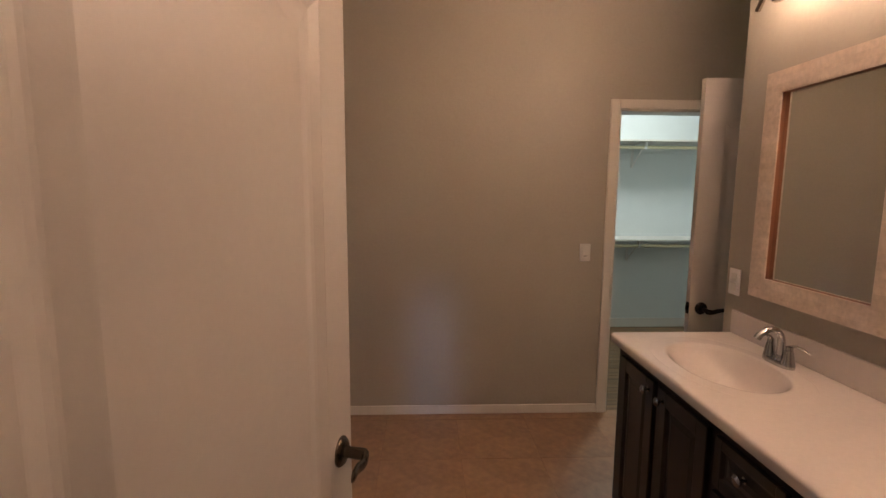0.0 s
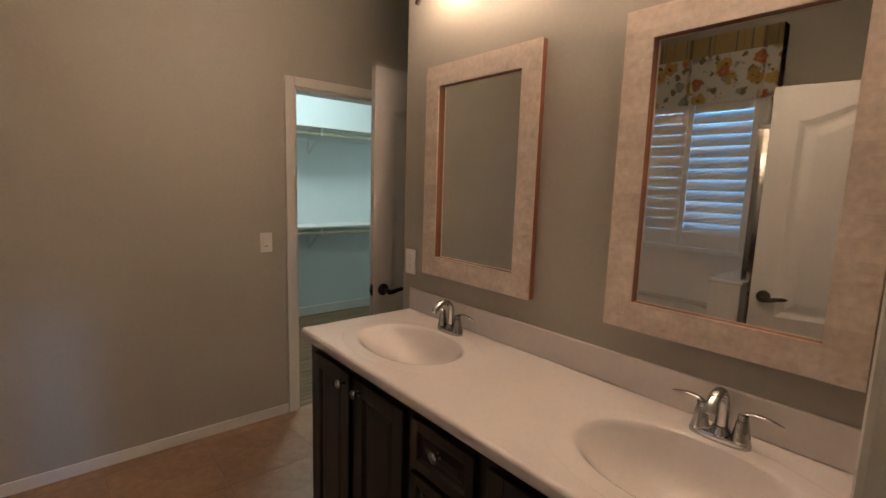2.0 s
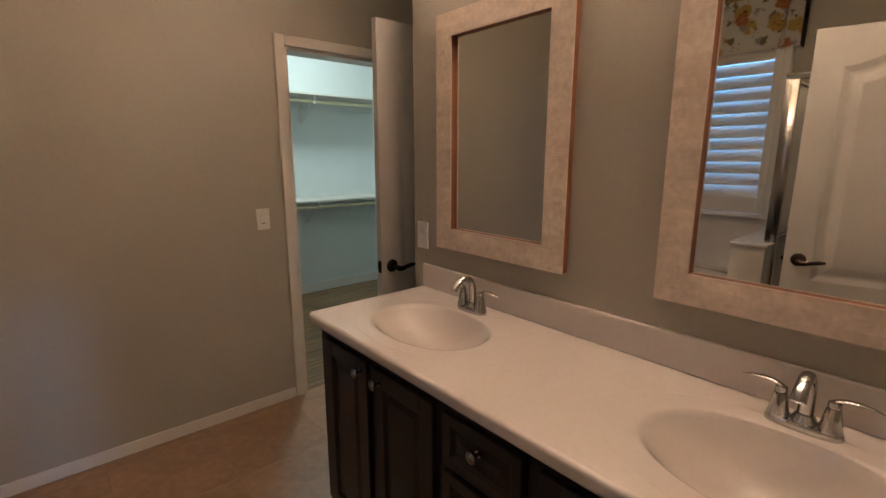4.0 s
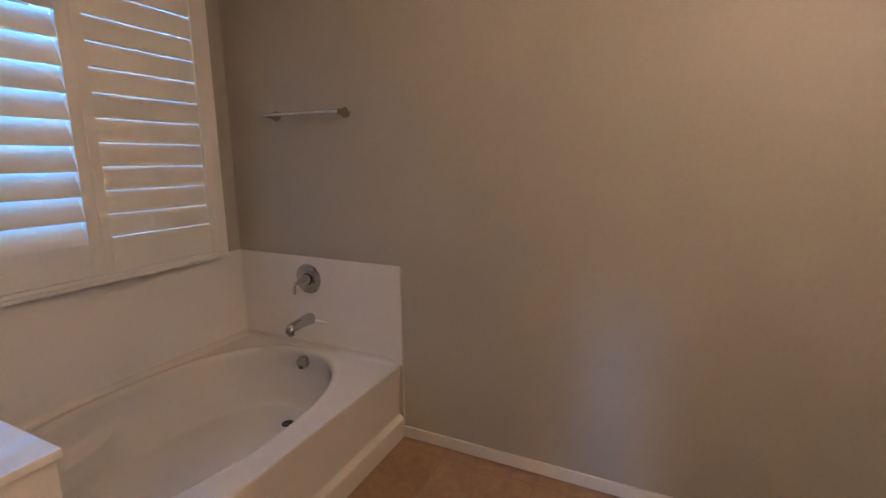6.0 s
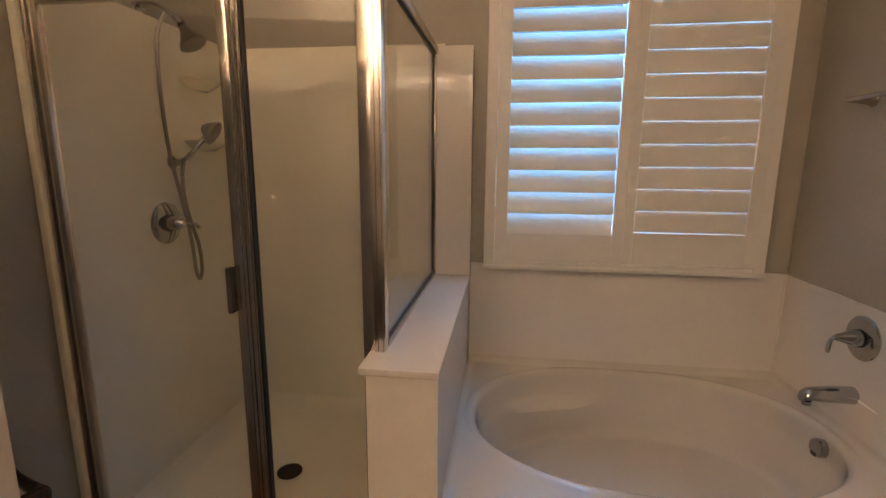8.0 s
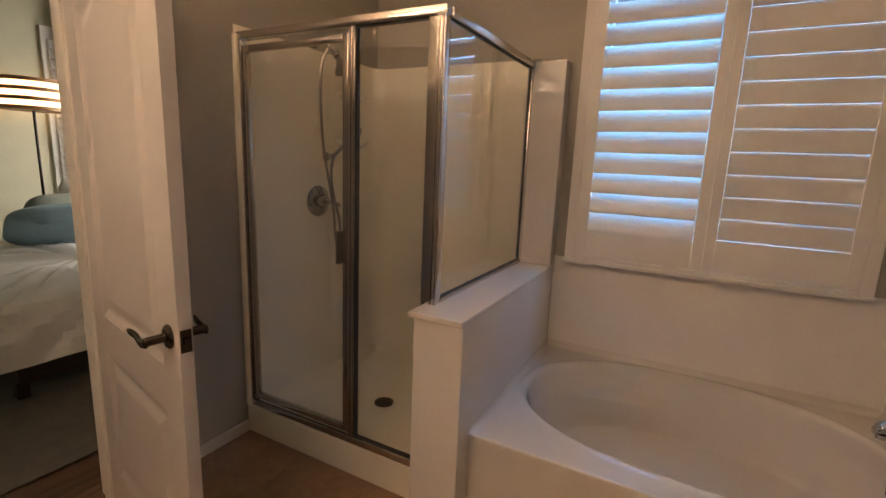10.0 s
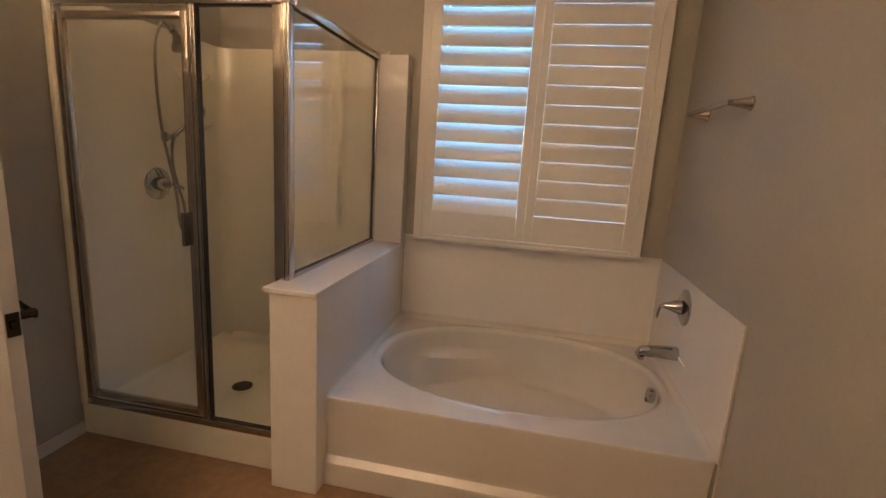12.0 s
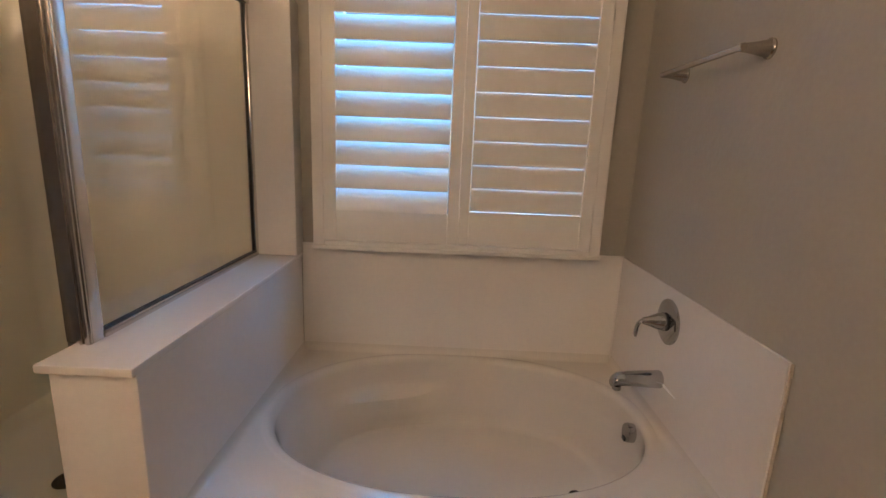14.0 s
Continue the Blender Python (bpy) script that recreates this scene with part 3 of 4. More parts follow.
part("skirt", valance_cloth(0.0, 0.42, 0.0), FLORAL, val, "cream cloth printed with gold and rust flowers")
part("band", valance_cloth(0.42, 0.59, 0.006), STRIPE, val, "tan cloth band with dark uneven stripes")

# ---- bathtub and surround ----
tub = thing("bathtub", "glossy white oval garden bathtub set in an alcove", "bathtub", (-1.345, 2.44, 0))
TX0, TX1, TY0, TY1, DECK = -1.843, -0.762, 1.6875, 3.189, 0.402
tcx, tcy = -1.345, 2.44


def rect_loop(x0, x1, y0, y1, z, n, radius=0.0):
    """n points on a rectangle about the origin, evenly turned, with the corners hit."""
    ang = [2 * math.pi * k / n for k in range(n)]
    for c in ((x1, y1), (x0, y1), (x0, y0), (x1, y0)):
        a = math.atan2(c[1], c[0]) % (2 * math.pi)
        ang[min(range(n), key=lambda k: abs(ang[k] - a))] = a
    out = []
    for a in ang:
        c, s = math.cos(a), math.sin(a)
        t = min((x1 if c > 0 else x0) / c if abs(c) > 1e-9 else 1e9, (y1 if s > 0 else y0) / s if abs(s) > 1e-9 else 1e9)
        out.append((t * c, t * s, z))
    return out


def oval(rx, ry, z, n, cx=0.0, cyy=0.0, p=2.0):
    out = []
    for k in range(n):
        c, s = math.cos(2 * math.pi * k / n), math.sin(2 * math.pi * k / n)
        out.append((cx + rx * math.copysign(abs(c) ** (2 / p), c), cyy + ry * math.copysign(abs(s) ** (2 / p), s), z))
    return out


N = 112
shell = bmesh.new()
L = []
for inset, up in ((0.0, 0.034), (0.003, 0.018), (0.010, 0.007), (0.020, 0.0015), (0.032, 0.0)):
    L.append([(x, y, DECK + up * min(1.0, max(0.0, (TX1 - tcx - 0.012 - x) / 0.05))) for x, y, z in rect_loop(TX0 - tcx + inset, TX1 - tcx - 0.012, TY0 - tcy + inset, TY1 - tcy - inset, DECK, N)])


def armrest(x, y, z):
    """Draws the wall in below a moulded armrest on each long side."""
    deep = DECK - z
    rise = min(max((deep - 0.115) / 0.035, 0.0), 1.0) * min(max((0.315 - deep) / 0.12, 0.0), 1.0)
    along = math.exp(-(((y + 0.33) / 0.20) ** 4))
    return x * (1 - 0.20 * rise * along), y, z


LIP = [(0.496, 0.732, DECK, 2.25), (0.486, 0.724, DECK + 0.0022, 2.25), (0.478, 0.717, DECK + 0.003, 2.25)]
for k in range(1, 10):
    a = radians(9 * k)
    LIP.append((0.472 - 0.028 * math.sin(a), 0.712 - 0.028 * math.sin(a), DECK + 0.003 - 0.032 * (1 - math.cos(a)), 2.25))
for sx, sy, z, p in (*LIP, (0.440, 0.680, DECK - 0.06, 2.25), (0.434, 0.676, DECK - 0.10, 2.25), (0.431, 0.670, DECK - 0.118, 2.25), (0.428, 0.664, DECK - 0.134, 2.25), (0.424, 0.658, DECK - 0.15, 2.25), (0.410, 0.636, DECK - 0.21, 2.3), (0.398, 0.616, DECK - 0.26, 2.3), (0.388, 0.603, DECK - 0.288, 2.35), (0.374, 0.588, DECK - 0.304, 2.4), (0.352, 0.566, DECK - 0.311, 2.4), (0.20, 0.36, DECK - 0.318, 2.3), (0.03, 0.05, DECK - 0.322, 2.0)):
    L.append([armrest(*q) for q in oval(sx, sy, z, N, 0, 0.03 * min(1.0, (DECK - min(z, DECK)) / 0.25), p)])
rings(shell, L, cap0=False, cap1=True)
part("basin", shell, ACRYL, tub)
ap = bmesh.new()
aw = TX1 - tcx
prof = [(aw - 0.03, DECK - 0.001), (aw - 0.012, DECK), (aw - 0.004, DECK - 0.004), (aw, DECK - 0.014), (aw - 0.004, DECK - 0.05), (aw - 0.012, 0.150), (aw - 0.009, 0.128), (aw + 0.006, 0.115), (aw + 0.016, 0.105), (aw + 0.018, 0.09), (aw + 0.016, 0.0), (aw - 0.03, 0.0)]
rings(ap, [[(x, y, z) for x, z in prof] for y in (TY0 - tcy, TY0 - tcy + 0.02, TY1 - tcy - 0.02, TY1 - tcy)])
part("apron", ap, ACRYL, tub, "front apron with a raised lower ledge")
part("tub_drain", lathed([(0.032, 0), (0.032, 0.004), (0.024, 0.006), (0.020, 0.003), (0.002, 0.003)], (0.055, 0.475, DECK - 0.315)), BRONZE, tub, "dark drain stopper")

spl = thing("tub_splash_panel", "glossy white splash panel on the wall over the tub taps", "splash panel", (-1.3, NORTH, 0.4), 0, "splash panels")
part("panel", boxed(-1.8425 + 1.3, -0.751 + 1.3, -0.011, -0.001, 0.0, 0.527, bevel=0.003), PANEL, spl)
part("caulk", boxed(-0.751 + 1.3, -0.744 + 1.3, -0.007, -0.001, -0.39, 0.525, bevel=0.002), mat("aged_caulk", (0.48, 0.40, 0.30), 0.6, vary=0.2), spl, "yellowed caulk line")
# thin white sliver stands in for a bright glint on the panel
part("caulk_smear", tubed([(-0.005, -0.011, 0.168), (0.03, -0.011, 0.167), (0.085, -0.011, 0.166)], [0.005, 0.004, 0.002], n=8), mat("glint_white", (0.88, 0.87, 0.84), 0.4, vary=0.02), spl, "white streak modelled as a glint beside the spout")
spl2 = thing("tub_splash_panel", "glossy white splash panel below the shuttered window", "splash panel", (WEST, 2.44, 0.4), 0, "splash panels")
part("panel", boxed(0.001, 0.012, -0.7525, 0.759, 0.0, 0.530, bevel=0.003), PANEL, spl2)
part("ledge", boxed(0.001, 0.018, -0.7525, -0.69, 0.522, 0.534, bevel=0.003), PANEL, spl2)

bd = thing("caulk_bead", "white caulk bead sealing the tub corners", "caulk", (WEST + 0.012, NORTH - 0.011, 0.402))
part("corner_bead", tubed([(0.001, -0.001, 0.0), (0.001, -0.001, 0.524)], 0.006, n=8), PANEL, bd)


# taps of the tub
tv = thing("tub_valve", "round chrome tub valve with a curved lever handle", "tub tap", (-1.335, NORTH - 0.011, 0.803))
part("escutcheon", lathed([(0.084, 0), (0.084, 0.004), (0.074, 0.010), (0.040, 0.014), (0.036, 0.016)], (0, 0, 0), (0, -1, 0), 36), CHROME, tv)
part("handle_collar", lathed([(0.030, 0), (0.030, 0.008)], (0, -0.015, 0), (0, -1, 0)), GASKET, tv)
part("handle_hub", lathed([(0.034, 0), (0.030, 0.02), (0.018, 0.05), (0.012, 0.072), (0.006, 0.076)], (0, -0.022, 0), (0, -1, 0)), CHROME, tv)
part("handle_lever", tubed(smooth_path([(0, -0.088, 0.002), (0, -0.104, -0.004), (0, -0.113, -0.028), (0, -0.114, -0.062)], 5), [0.009] * 6 + [0.010] * 5 + [0.011] * 4 + [0.006], n=12, flat=0.6), CHROME, tv)
ts = thing("tub_spout", "short chrome tub spout", "tub tap", (-1.335, NORTH - 0.011, 0.575))
sp = bmesh.new()
loops = []
for k, (y, z, rx, rz) in enumerate(((0.0, 0, 0.032, 0.032), (-0.004, 0, 0.034, 0.034), (-0.07, -0.001, 0.032, 0.031), (-0.125, -0.003, 0.030, 0.028), (-0.162, -0.007, 0.027, 0.025), (-0.176, -0.015, 0.024, 0.019), (-0.182, -0.024, 0.018, 0.011))):
    loops.append([(rx * math.cos(2 * math.pi * i / 20), y, z + rz * math.sin(2 * math.pi * i / 20)) for i in range(20)])
rings(sp, loops)
part("spout_body", sp, CHROME, ts)
part("outlet_lip", lathed([(0.016, 0), (0.016, 0.016)], (0, -0.158, -0.048)), CHROME, ts)
ov = thing("overflow_plate", "round chrome overflow cover on the tub end", "overflow", (-1.335, 3.085, 0.345))
part("cover", lathed([(0.036, 0), (0.037, 0.02), (0.034, 0.028), (0.004, 0.029)], (0, 0.03, 0), (0, -1, 0.12), 28), CHROME, ov)
part("slot", boxed(-0.012, 0.012, -0.004, 0.0, -0.030, -0.016), GASKET, ov)

# towel bar
tb = thing("towel_bar", "brushed nickel towel bar with cone posts", "towel bar", (-1.27, NORTH, 1.677))
for x in (-0.225, 0.225):
    part("post", lathed([(0.027, 0), (0.027, 0.004), (0.022, 0.009), (0.0125, 0.060), (0.0105, 0.082)], (x, 0, 0), (0, -1, 0)), NICKEL, tb)
part("bar", tubed([(-0.24, -0.078, 0), (0.24, -0.078, 0)], 0.0095, n=14), NICKEL, tb)

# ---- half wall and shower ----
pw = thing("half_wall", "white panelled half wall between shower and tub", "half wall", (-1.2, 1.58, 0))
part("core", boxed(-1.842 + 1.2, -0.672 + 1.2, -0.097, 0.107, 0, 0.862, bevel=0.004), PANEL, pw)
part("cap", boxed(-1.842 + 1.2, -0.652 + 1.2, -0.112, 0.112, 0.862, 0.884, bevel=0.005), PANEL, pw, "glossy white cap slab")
# brown strip draws the shadow line under the cap's overhang in colour
part("cap_shadow_line", boxed(-1.80 + 1.2, -0.664 + 1.2, -0.103, 0.105, 0.857, 0.8625), mat("cap_shadow_brown", (0.50, 0.38, 0.25), 0.6), pw, "thin brown strip coloured as the shadow line below the cap")

sh = thing("shower_surround", "white moulded shower surround with corner shelves and a low pan", "shower", (-1.3, 0.95, 0))
SX0, SX1, SY0, SY1 = WEST + 0.001, -0.765, SOUTH + 0.001, 1.483
ox, oy = -1.3, 0.95
su = bmesh.new()
# back and side panels joined by a rounded inner corner
path = [(SX1 - ox, SY0 + 0.012 - oy)]
for k in range(9):
    a = radians(-90 - 90 * k / 8)
    path.append((SX0 + 0.012 + 0.07 - ox + 0.07 * math.cos(a), SY0 + 0.012 + 0.07 - oy + 0.07 * math.sin(a)))
path += [(SX0 + 0.012 - ox, 0.6), (SX0 + 0.012 - ox, SY1 - oy)]
back = [(SX0 - ox, SY1 - oy), (SX0 - ox, SY0 - oy), (SX1 - ox, SY0 - oy)]
rings(su, [[(x, y, z) for x, y in path + back] for z in (0.075, 0.11, 1.955, 1.985, 1.995)])
part("wall_panel", su, SURR, sh)
part("end_panel", boxed(SX0 - ox, SX0 - ox + 0.100, 1.4835 - oy, 1.692 - oy, 0.8845, 1.967, bevel=0.006), PANEL, sh, "tall white end panel above the half wall")
part("edge_strip", boxed(SX1 - ox - 0.03, SX1 - ox + 0.012, SY0 - oy, SY0 - oy + 0.03, 0.15, 1.957, bevel=0.008), SURR, sh, "rounded white flange beside the frame")
pan = bmesh.new()
fl = [(-0.10, 0.152), (-0.016, 0.152), (-0.004, 0.146), (0.0, 0.135), (0.0, 0.0), (-0.12, 0.0), (-0.12, 0.09)]
rings(pan, [[(SX1 - ox + x, y, z) for x, z in fl] for y in (SY0 - oy, SY1 - oy)])
part("curb", pan, SURR, sh, "rounded white curb")
bs = bmesh.new()
n = 48
hx0, hx1, hy0, hy1 = SX0 - ox, SX1 - ox - 0.09, SY0 - oy, SY1 - oy
rings(bs, [[(x + 0.02, y - 0.02, z) for x, y, z in rect_loop(hx0 - 0.02, hx1 - 0.02, hy0 + 0.02, hy1 + 0.02, 0.15, n)], [(x + 0.02, y - 0.02, z) for x, y, z in rect_loop(hx0 + 0.02, hx1 - 0.035, hy0 + 0.07, hy1 - 0.02, 0.09, n)], [(x + 0.02, y - 0.02, z) for x, y, z in rect_loop(hx0 + 0.06, hx1 - 0.06, hy0 + 0.12, hy1 - 0.06, 0.072, n)], [(x + 0.02, y - 0.02, z) for x, y, z in oval(0.05, 0.05, 0.060, n)]], False, True)
part("pan", bs, SURR, sh)
for zz, half, depth in ((1.80, 0.12, 0.085), (1.53, 0.13, 0.10)):
    s = bmesh.new()
    c = (-1.57 - ox, SY0 + 0.011 - oy)
    arc = [(c[0] + half * math.cos(math.pi * k / 14), c[1] + depth * math.sin(math.pi * k / 14)) for k in range(15)]
    rings(s, [[(c[0] + (x - c[0]) * q, c[1] + (y - c[1]) * q, z) for x, y in arc] for z, q in ((zz - 0.05, 0.45), (zz - 0.015, 0.95), (zz - 0.005, 1.0), (zz, 0.98))])
    part("moulded_shelf", s, SURR, sh)
drn = thing("shower_drain", "round dark metal shower drain", "drain", (-1.28, 0.93, 0.061))
part("drain_plate", lathed([(0.055, 0), (0.055, 0.004), (0.045, 0.006), (0.003, 0.005)], n=28), ANTIQUE, drn)
for i in range(5):
    part("drain_slot", boxed(-0.030, 0.030, -0.028 + 0.014 * i - 0.002, -0.028 + 0.014 * i + 0.002, 0.0055, 0.0066), GASKET, drn)

en = thing("shower_enclosure", "satin chrome framed glass shower enclosure with a hinged door", "shower enclosure", (-0.785, 0.95, 0.152))
ex, ey, ez = -0.785, 0.95, 0.152


def bar(name, x0, x1, y0, y1, z0, z1, label="", material=None, bev=0.004, parent=None):
    return part(name, boxed(x0 - ex, x1 - ex, y0 - ey, y1 - ey, z0 - ez, z1 - ez, bevel=bev), material or FRAMEM, parent or en, label)


def bar_ribbed(name, x0, x1, y0, y1, z0, z1):
    """An upright with two raised ribs on its outer face."""
    w = (y1 - y0) / 7
    xa, xb = x0 - ex, x1 - ex
    prof = [(xa, y0), (xb, y0), (xb, y0 + w), (xb + 0.005, y0 + 1.3 * w), (xb + 0.005, y0 + 2.5 * w), (xb, y0 + 2.8 * w), (xb, y0 + 4.2 * w), (xb + 0.005, y0 + 4.5 * w), (xb + 0.005, y0 + 5.7 * w), (xb, y0 + 6 * w), (xb, y1), (xa, y1)]
    bm = bmesh.new()
    rings(bm, [[(x, y - ey, z - ez) for x, y in prof] for z in (z0, z1)])
    return part(name, bm, FRAMEM, en)


TOPZ, BOTZ = 1.962, 0.153
bar("header", -0.806, -0.762, 0.446, 1.524, 1.928, TOPZ)
bar("sill_rail", -0.806, -0.766, 0.446, 1.470, BOTZ, 0.186)
bar_ribbed("wall_jamb", -0.802, -0.770, 0.446, 0.472, 0.186, 1.928)
bar_ribbed("strike_post", -0.802, -0.770, 1.089, 1.122, 0.186, 1.928)
bar("corner_post", -0.806, -0.768, 1.450, 1.520, 0.885, 1.928, bev=0.004)
bar_ribbed("post_cover", -0.768, -0.764, 1.486, 1.5185, 0.885, 1.928)
bar("pony_jamb", -0.802, -0.770, 1.450, 1.474, 0.186, 0.885)
door = bar("door_frame", -0.798, -0.774, 0.476, 0.504, 0.196, 1.905, "framed glass door leaf")
for nm, y0_, y1_, z0_, z1_ in (("door_stile", 1.054, 1.085, 0.196, 1.905), ("door_rail", 0.504, 1.054, 0.196, 0.226), ("door_rail", 0.504, 1.054, 1.874, 1.905)):
    bar(nm, -0.798, -0.774, y0_, y1_, z0_, z1_, parent=door)
bar("door_glass", -0.788, -0.783, 0.500, 1.058, 0.222, 1.878, "clear glass", GLASS, 0, door)
bar("pull", -0.774, -0.744, 1.042, 1.058, 0.985, 1.125, "flat grey door pull", NICKEL, 0.003, door)
bar("gasket", -0.7995, -0.772, 1.0855, 1.0885, 0.196, 1.905, "black seal", GASKET, 0)
bar("fixed_glass", -0.788, -0.783, 1.120, 1.452, 0.184, 1.930, "clear glass", GLASS, 0)
for y0_, y1_, z0_, z1_ in ((1.1225, 1.128, 0.186, 1.928), (1.128, 1.444, 0.186, 0.192), (1.128, 1.444, 1.922, 1.928)):
    bar("glazing_bead", -0.793, -0.777, y0_, y1_, z0_, z1_, "black glazing seal", GASKET, 0)
GY0, GY1 = 1.498, 1.522
bar("side_header", -1.754, -0.806, GY0 - 0.006, GY1 + 0.006, 1.928, TOPZ)
bar("side_sill", -1.754, -0.806, GY0, GY1, 0.8845, 0.905)
bar("wall_channel", -1.754, -1.730, GY0, GY1, 0.905, 1.928)
bar("side_glass", -1.735, -0.804, 1.507, 1.512, 0.903, 1.930, "clear glass", GLASS, 0)
for x0_, x1_, z0_, z1_ in ((-1.730, -0.806, 0.905, 0.910), (-1.730, -0.806, 1.923, 1.928), (-1.730, -1.725, 0.910, 1.923)):
    bar("glazing_bead", x0_, x1_, 1.503, 1.516, z0_, z1_, "black glazing seal", GASKET, 0)
for o in en.children_recursive:
    if "glass" in o.name:
        o.visible_shadow = False

PW = SOUTH + 0.014
sv = thing("shower_valve", "round chrome shower valve with a lever", "shower tap", (-1.28, PW, 1.178))
part("escutcheon", lathed([(0.088, 0), (0.088, 0.004), (0.078, 0.010), (0.044, 0.016)], (0, 0, 0), (0, 1, 0), 36), CHROME, sv)
part("handle_collar", lathed([(0.036, 0), (0.036, 0.012)], (0, 0.014, 0), (0, 1, 0)), GASKET, sv)
part("handle_hub", lathed([(0.033, 0), (0.028, 0.03), (0.016, 0.055), (0.008, 0.06)], (0, 0.026, 0), (0, 1, 0)), CHROME, sv)
part("handle_lever", tubed(smooth_path([(-0.004, 0.07, 0), (-0.03, 0.082, -0.004), (-0.07, 0.084, -0.012), (-0.095, 0.082, -0.03)], 5), [0.010] * 10 + [0.009] * 5 + [0.005], n=10, flat=0.7), CHROME, sv)
hd = thing("overhead_shower", "chrome shower head on a bent arm with a hose diverter", "shower head", (-1.262, PW - 0.012, 2.02))
part("flange", lathed([(0.030, 0), (0.028, 0.006), (0.014, 0.012)], (0, 0, 0), (0, 1, 0)), CHROME, hd)
part("arm", tubed(smooth_path([(0, 0.01, 0), (-0.006, 0.06, 0.004), (-0.012, 0.11, -0.02), (-0.016, 0.15, -0.055)]), 0.0105), CHROME, hd)
part("diverter", lathed([(0.016, 0), (0.020, 0.008), (0.020, 0.034), (0.014, 0.040)], (-0.014, 0.14, -0.042), (-0.05, 0.6, -0.8)), CHROME, hd)
part("head", lathed([(0.014, 0), (0.018, 0.015), (0.032, 0.042), (0.050, 0.066), (0.052, 0.076), (0.046, 0.080), (0.004, 0.081)], (-0.018, 0.165, -0.075), (-0.05, 0.5, -0.86), 30), HOSE, hd)
hs = thing("hand_shower", "chrome hand shower in a wall bracket with a long hose", "hand shower", (-1.345, PW, 1.43))
part("bracket", lathed([(0.026, 0), (0.026, 0.01), (0.014, 0.018), (0.016, 0.05), (0.020, 0.06)], (0, 0, 0), (0, 1, 0)), CHROME, hs)
part("handle", tubed(smooth_path([(0.006, 0.05, -0.06), (0, 0.062, 0.0), (-0.03, 0.092, 0.05), (-0.078, 0.122, 0.112)]), [0.010] * 7 + [0.012] * 6 + [0.014] * 6, n=12), CHROME, hs)
part("spray_head", lathed([(0.016, -0.03), (0.042, -0.002), (0.054, 0.012), (0.054, 0.024), (0.047, 0.029), (0.004, 0.030)], (-0.088, 0.128, 0.135), (-0.2, 0.75, -0.45), 26), HOSE, hs)
hose = smooth_path([(0.085, 0.10, 0.56), (0.105, 0.075, 0.48), (0.10, 0.06, 0.30), (0.07, 0.05, 0.05), (0.035, 0.06, -0.15), (0.012, 0.06, -0.25), (-0.005, 0.06, -0.36), (-0.014, 0.06, -0.47), (-0.035, 0.06, -0.515), (-0.056, 0.06, -0.47), (-0.05, 0.06, -0.37), (-0.015, 0.055, -0.25), (0.004, 0.05, -0.15), (0.006, 0.05, -0.055)], 8)
part("hose", tubed(hose, 0.0075, n=10), HOSE, hs, "flexible metal hose")

# ---- vanity ----
vc = thing("vanity_cabinet", "espresso-stained double vanity cabinet with framed doors and drawers", "vanity cabinet", (1.36, 1.34, 0))
vx, vy = 1.36, 1.34
FACE = 1.103
b = bmesh.new()
bx0, bx1, by0, by1 = FACE - vx, EAST - 0.002 - vx, 0.452 - vy, 2.172 - vy
for a in ((bx0, bx0 + 0.019, by0, by1, 0.10, 0.842), (bx0 + 0.019, bx1, by0, by0 + 0.018, 0.10, 0.842), (bx0 + 0.019, bx1, by1 - 0.018, by1, 0.10, 0.842), (bx0 + 0.019, bx1, by0 + 0.018, by1 - 0.018, 0.10, 0.118), (bx1 - 0.006, bx1, by0 + 0.018, by1 - 0.018, 0.118, 0.842)):
    box(b, *a)
part("body", b, ESPRESSO, vc)
part("toe_kick", boxed(FACE + 0.06 - vx, EAST - 0.01 - vx, 0.455 - vy, 2.167 - vy, 0, 0.10), ESPRESSO, vc)


def cab_front(name, y0, y1, z0, z1, rail):
    """A framed front with a recessed and raised middle."""
    bm = bmesh.new()
    x = FACE - vx
    t = 0.019
    for a in ((y0, y0 + rail, z0, z1), (y1 - rail, y1, z0, z1), (y0 + rail, y1 - rail, z0, z0 + rail), (y0 + rail, y1 - rail, z1 - rail, z1)):
        box(bm, x - t, x - 0.0005, a[0] - vy, a[1] - vy, a[2], a[3], 0.0025)
    a0, a1, c0, c1 = y0 + rail - vy, y1 - rail - vy, z0 + rail, z1 - rail
    rings(bm, [[(x - d, a0 + i, c0 + i), (x - d, a1 - i, c0 + i), (x - d, a1 - i, c1 - i), (x - d, a0 + i, c1 - i)] for i, d in ((0, t - 0.002), (0.006, 0.008), (0.014, 0.008), (0.034, 0.014))], cap0=False)
    return part(name, bm, ESPRESSO, vc, smooth=False)


def knob(front, y, z):
    x = FACE - vx - 0.019
    bm = bmesh.new()
    lathe(bm, [(0.010, 0), (0.010, 0.003), (0.005, 0.006), (0.005, 0.015), (0.013, 0.018), (0.0165, 0.022), (0.0165, 0.026), (0.012, 0.030), (0.003, 0.031)], (x, y - vy, z), (-1, 0, 0), 20)
    part("knob", bm, CHROME, front, "round polished knob")


for y0_, y1_, ky in ((1.828, 2.120, 1.862), (1.495, 1.790, 1.756), (0.845, 1.142, 0.880), (0.507, 0.807, 0.772)):
    knob(cab_front("door", y0_, y1_, 0.125, 0.806, 0.055), ky, 0.765)
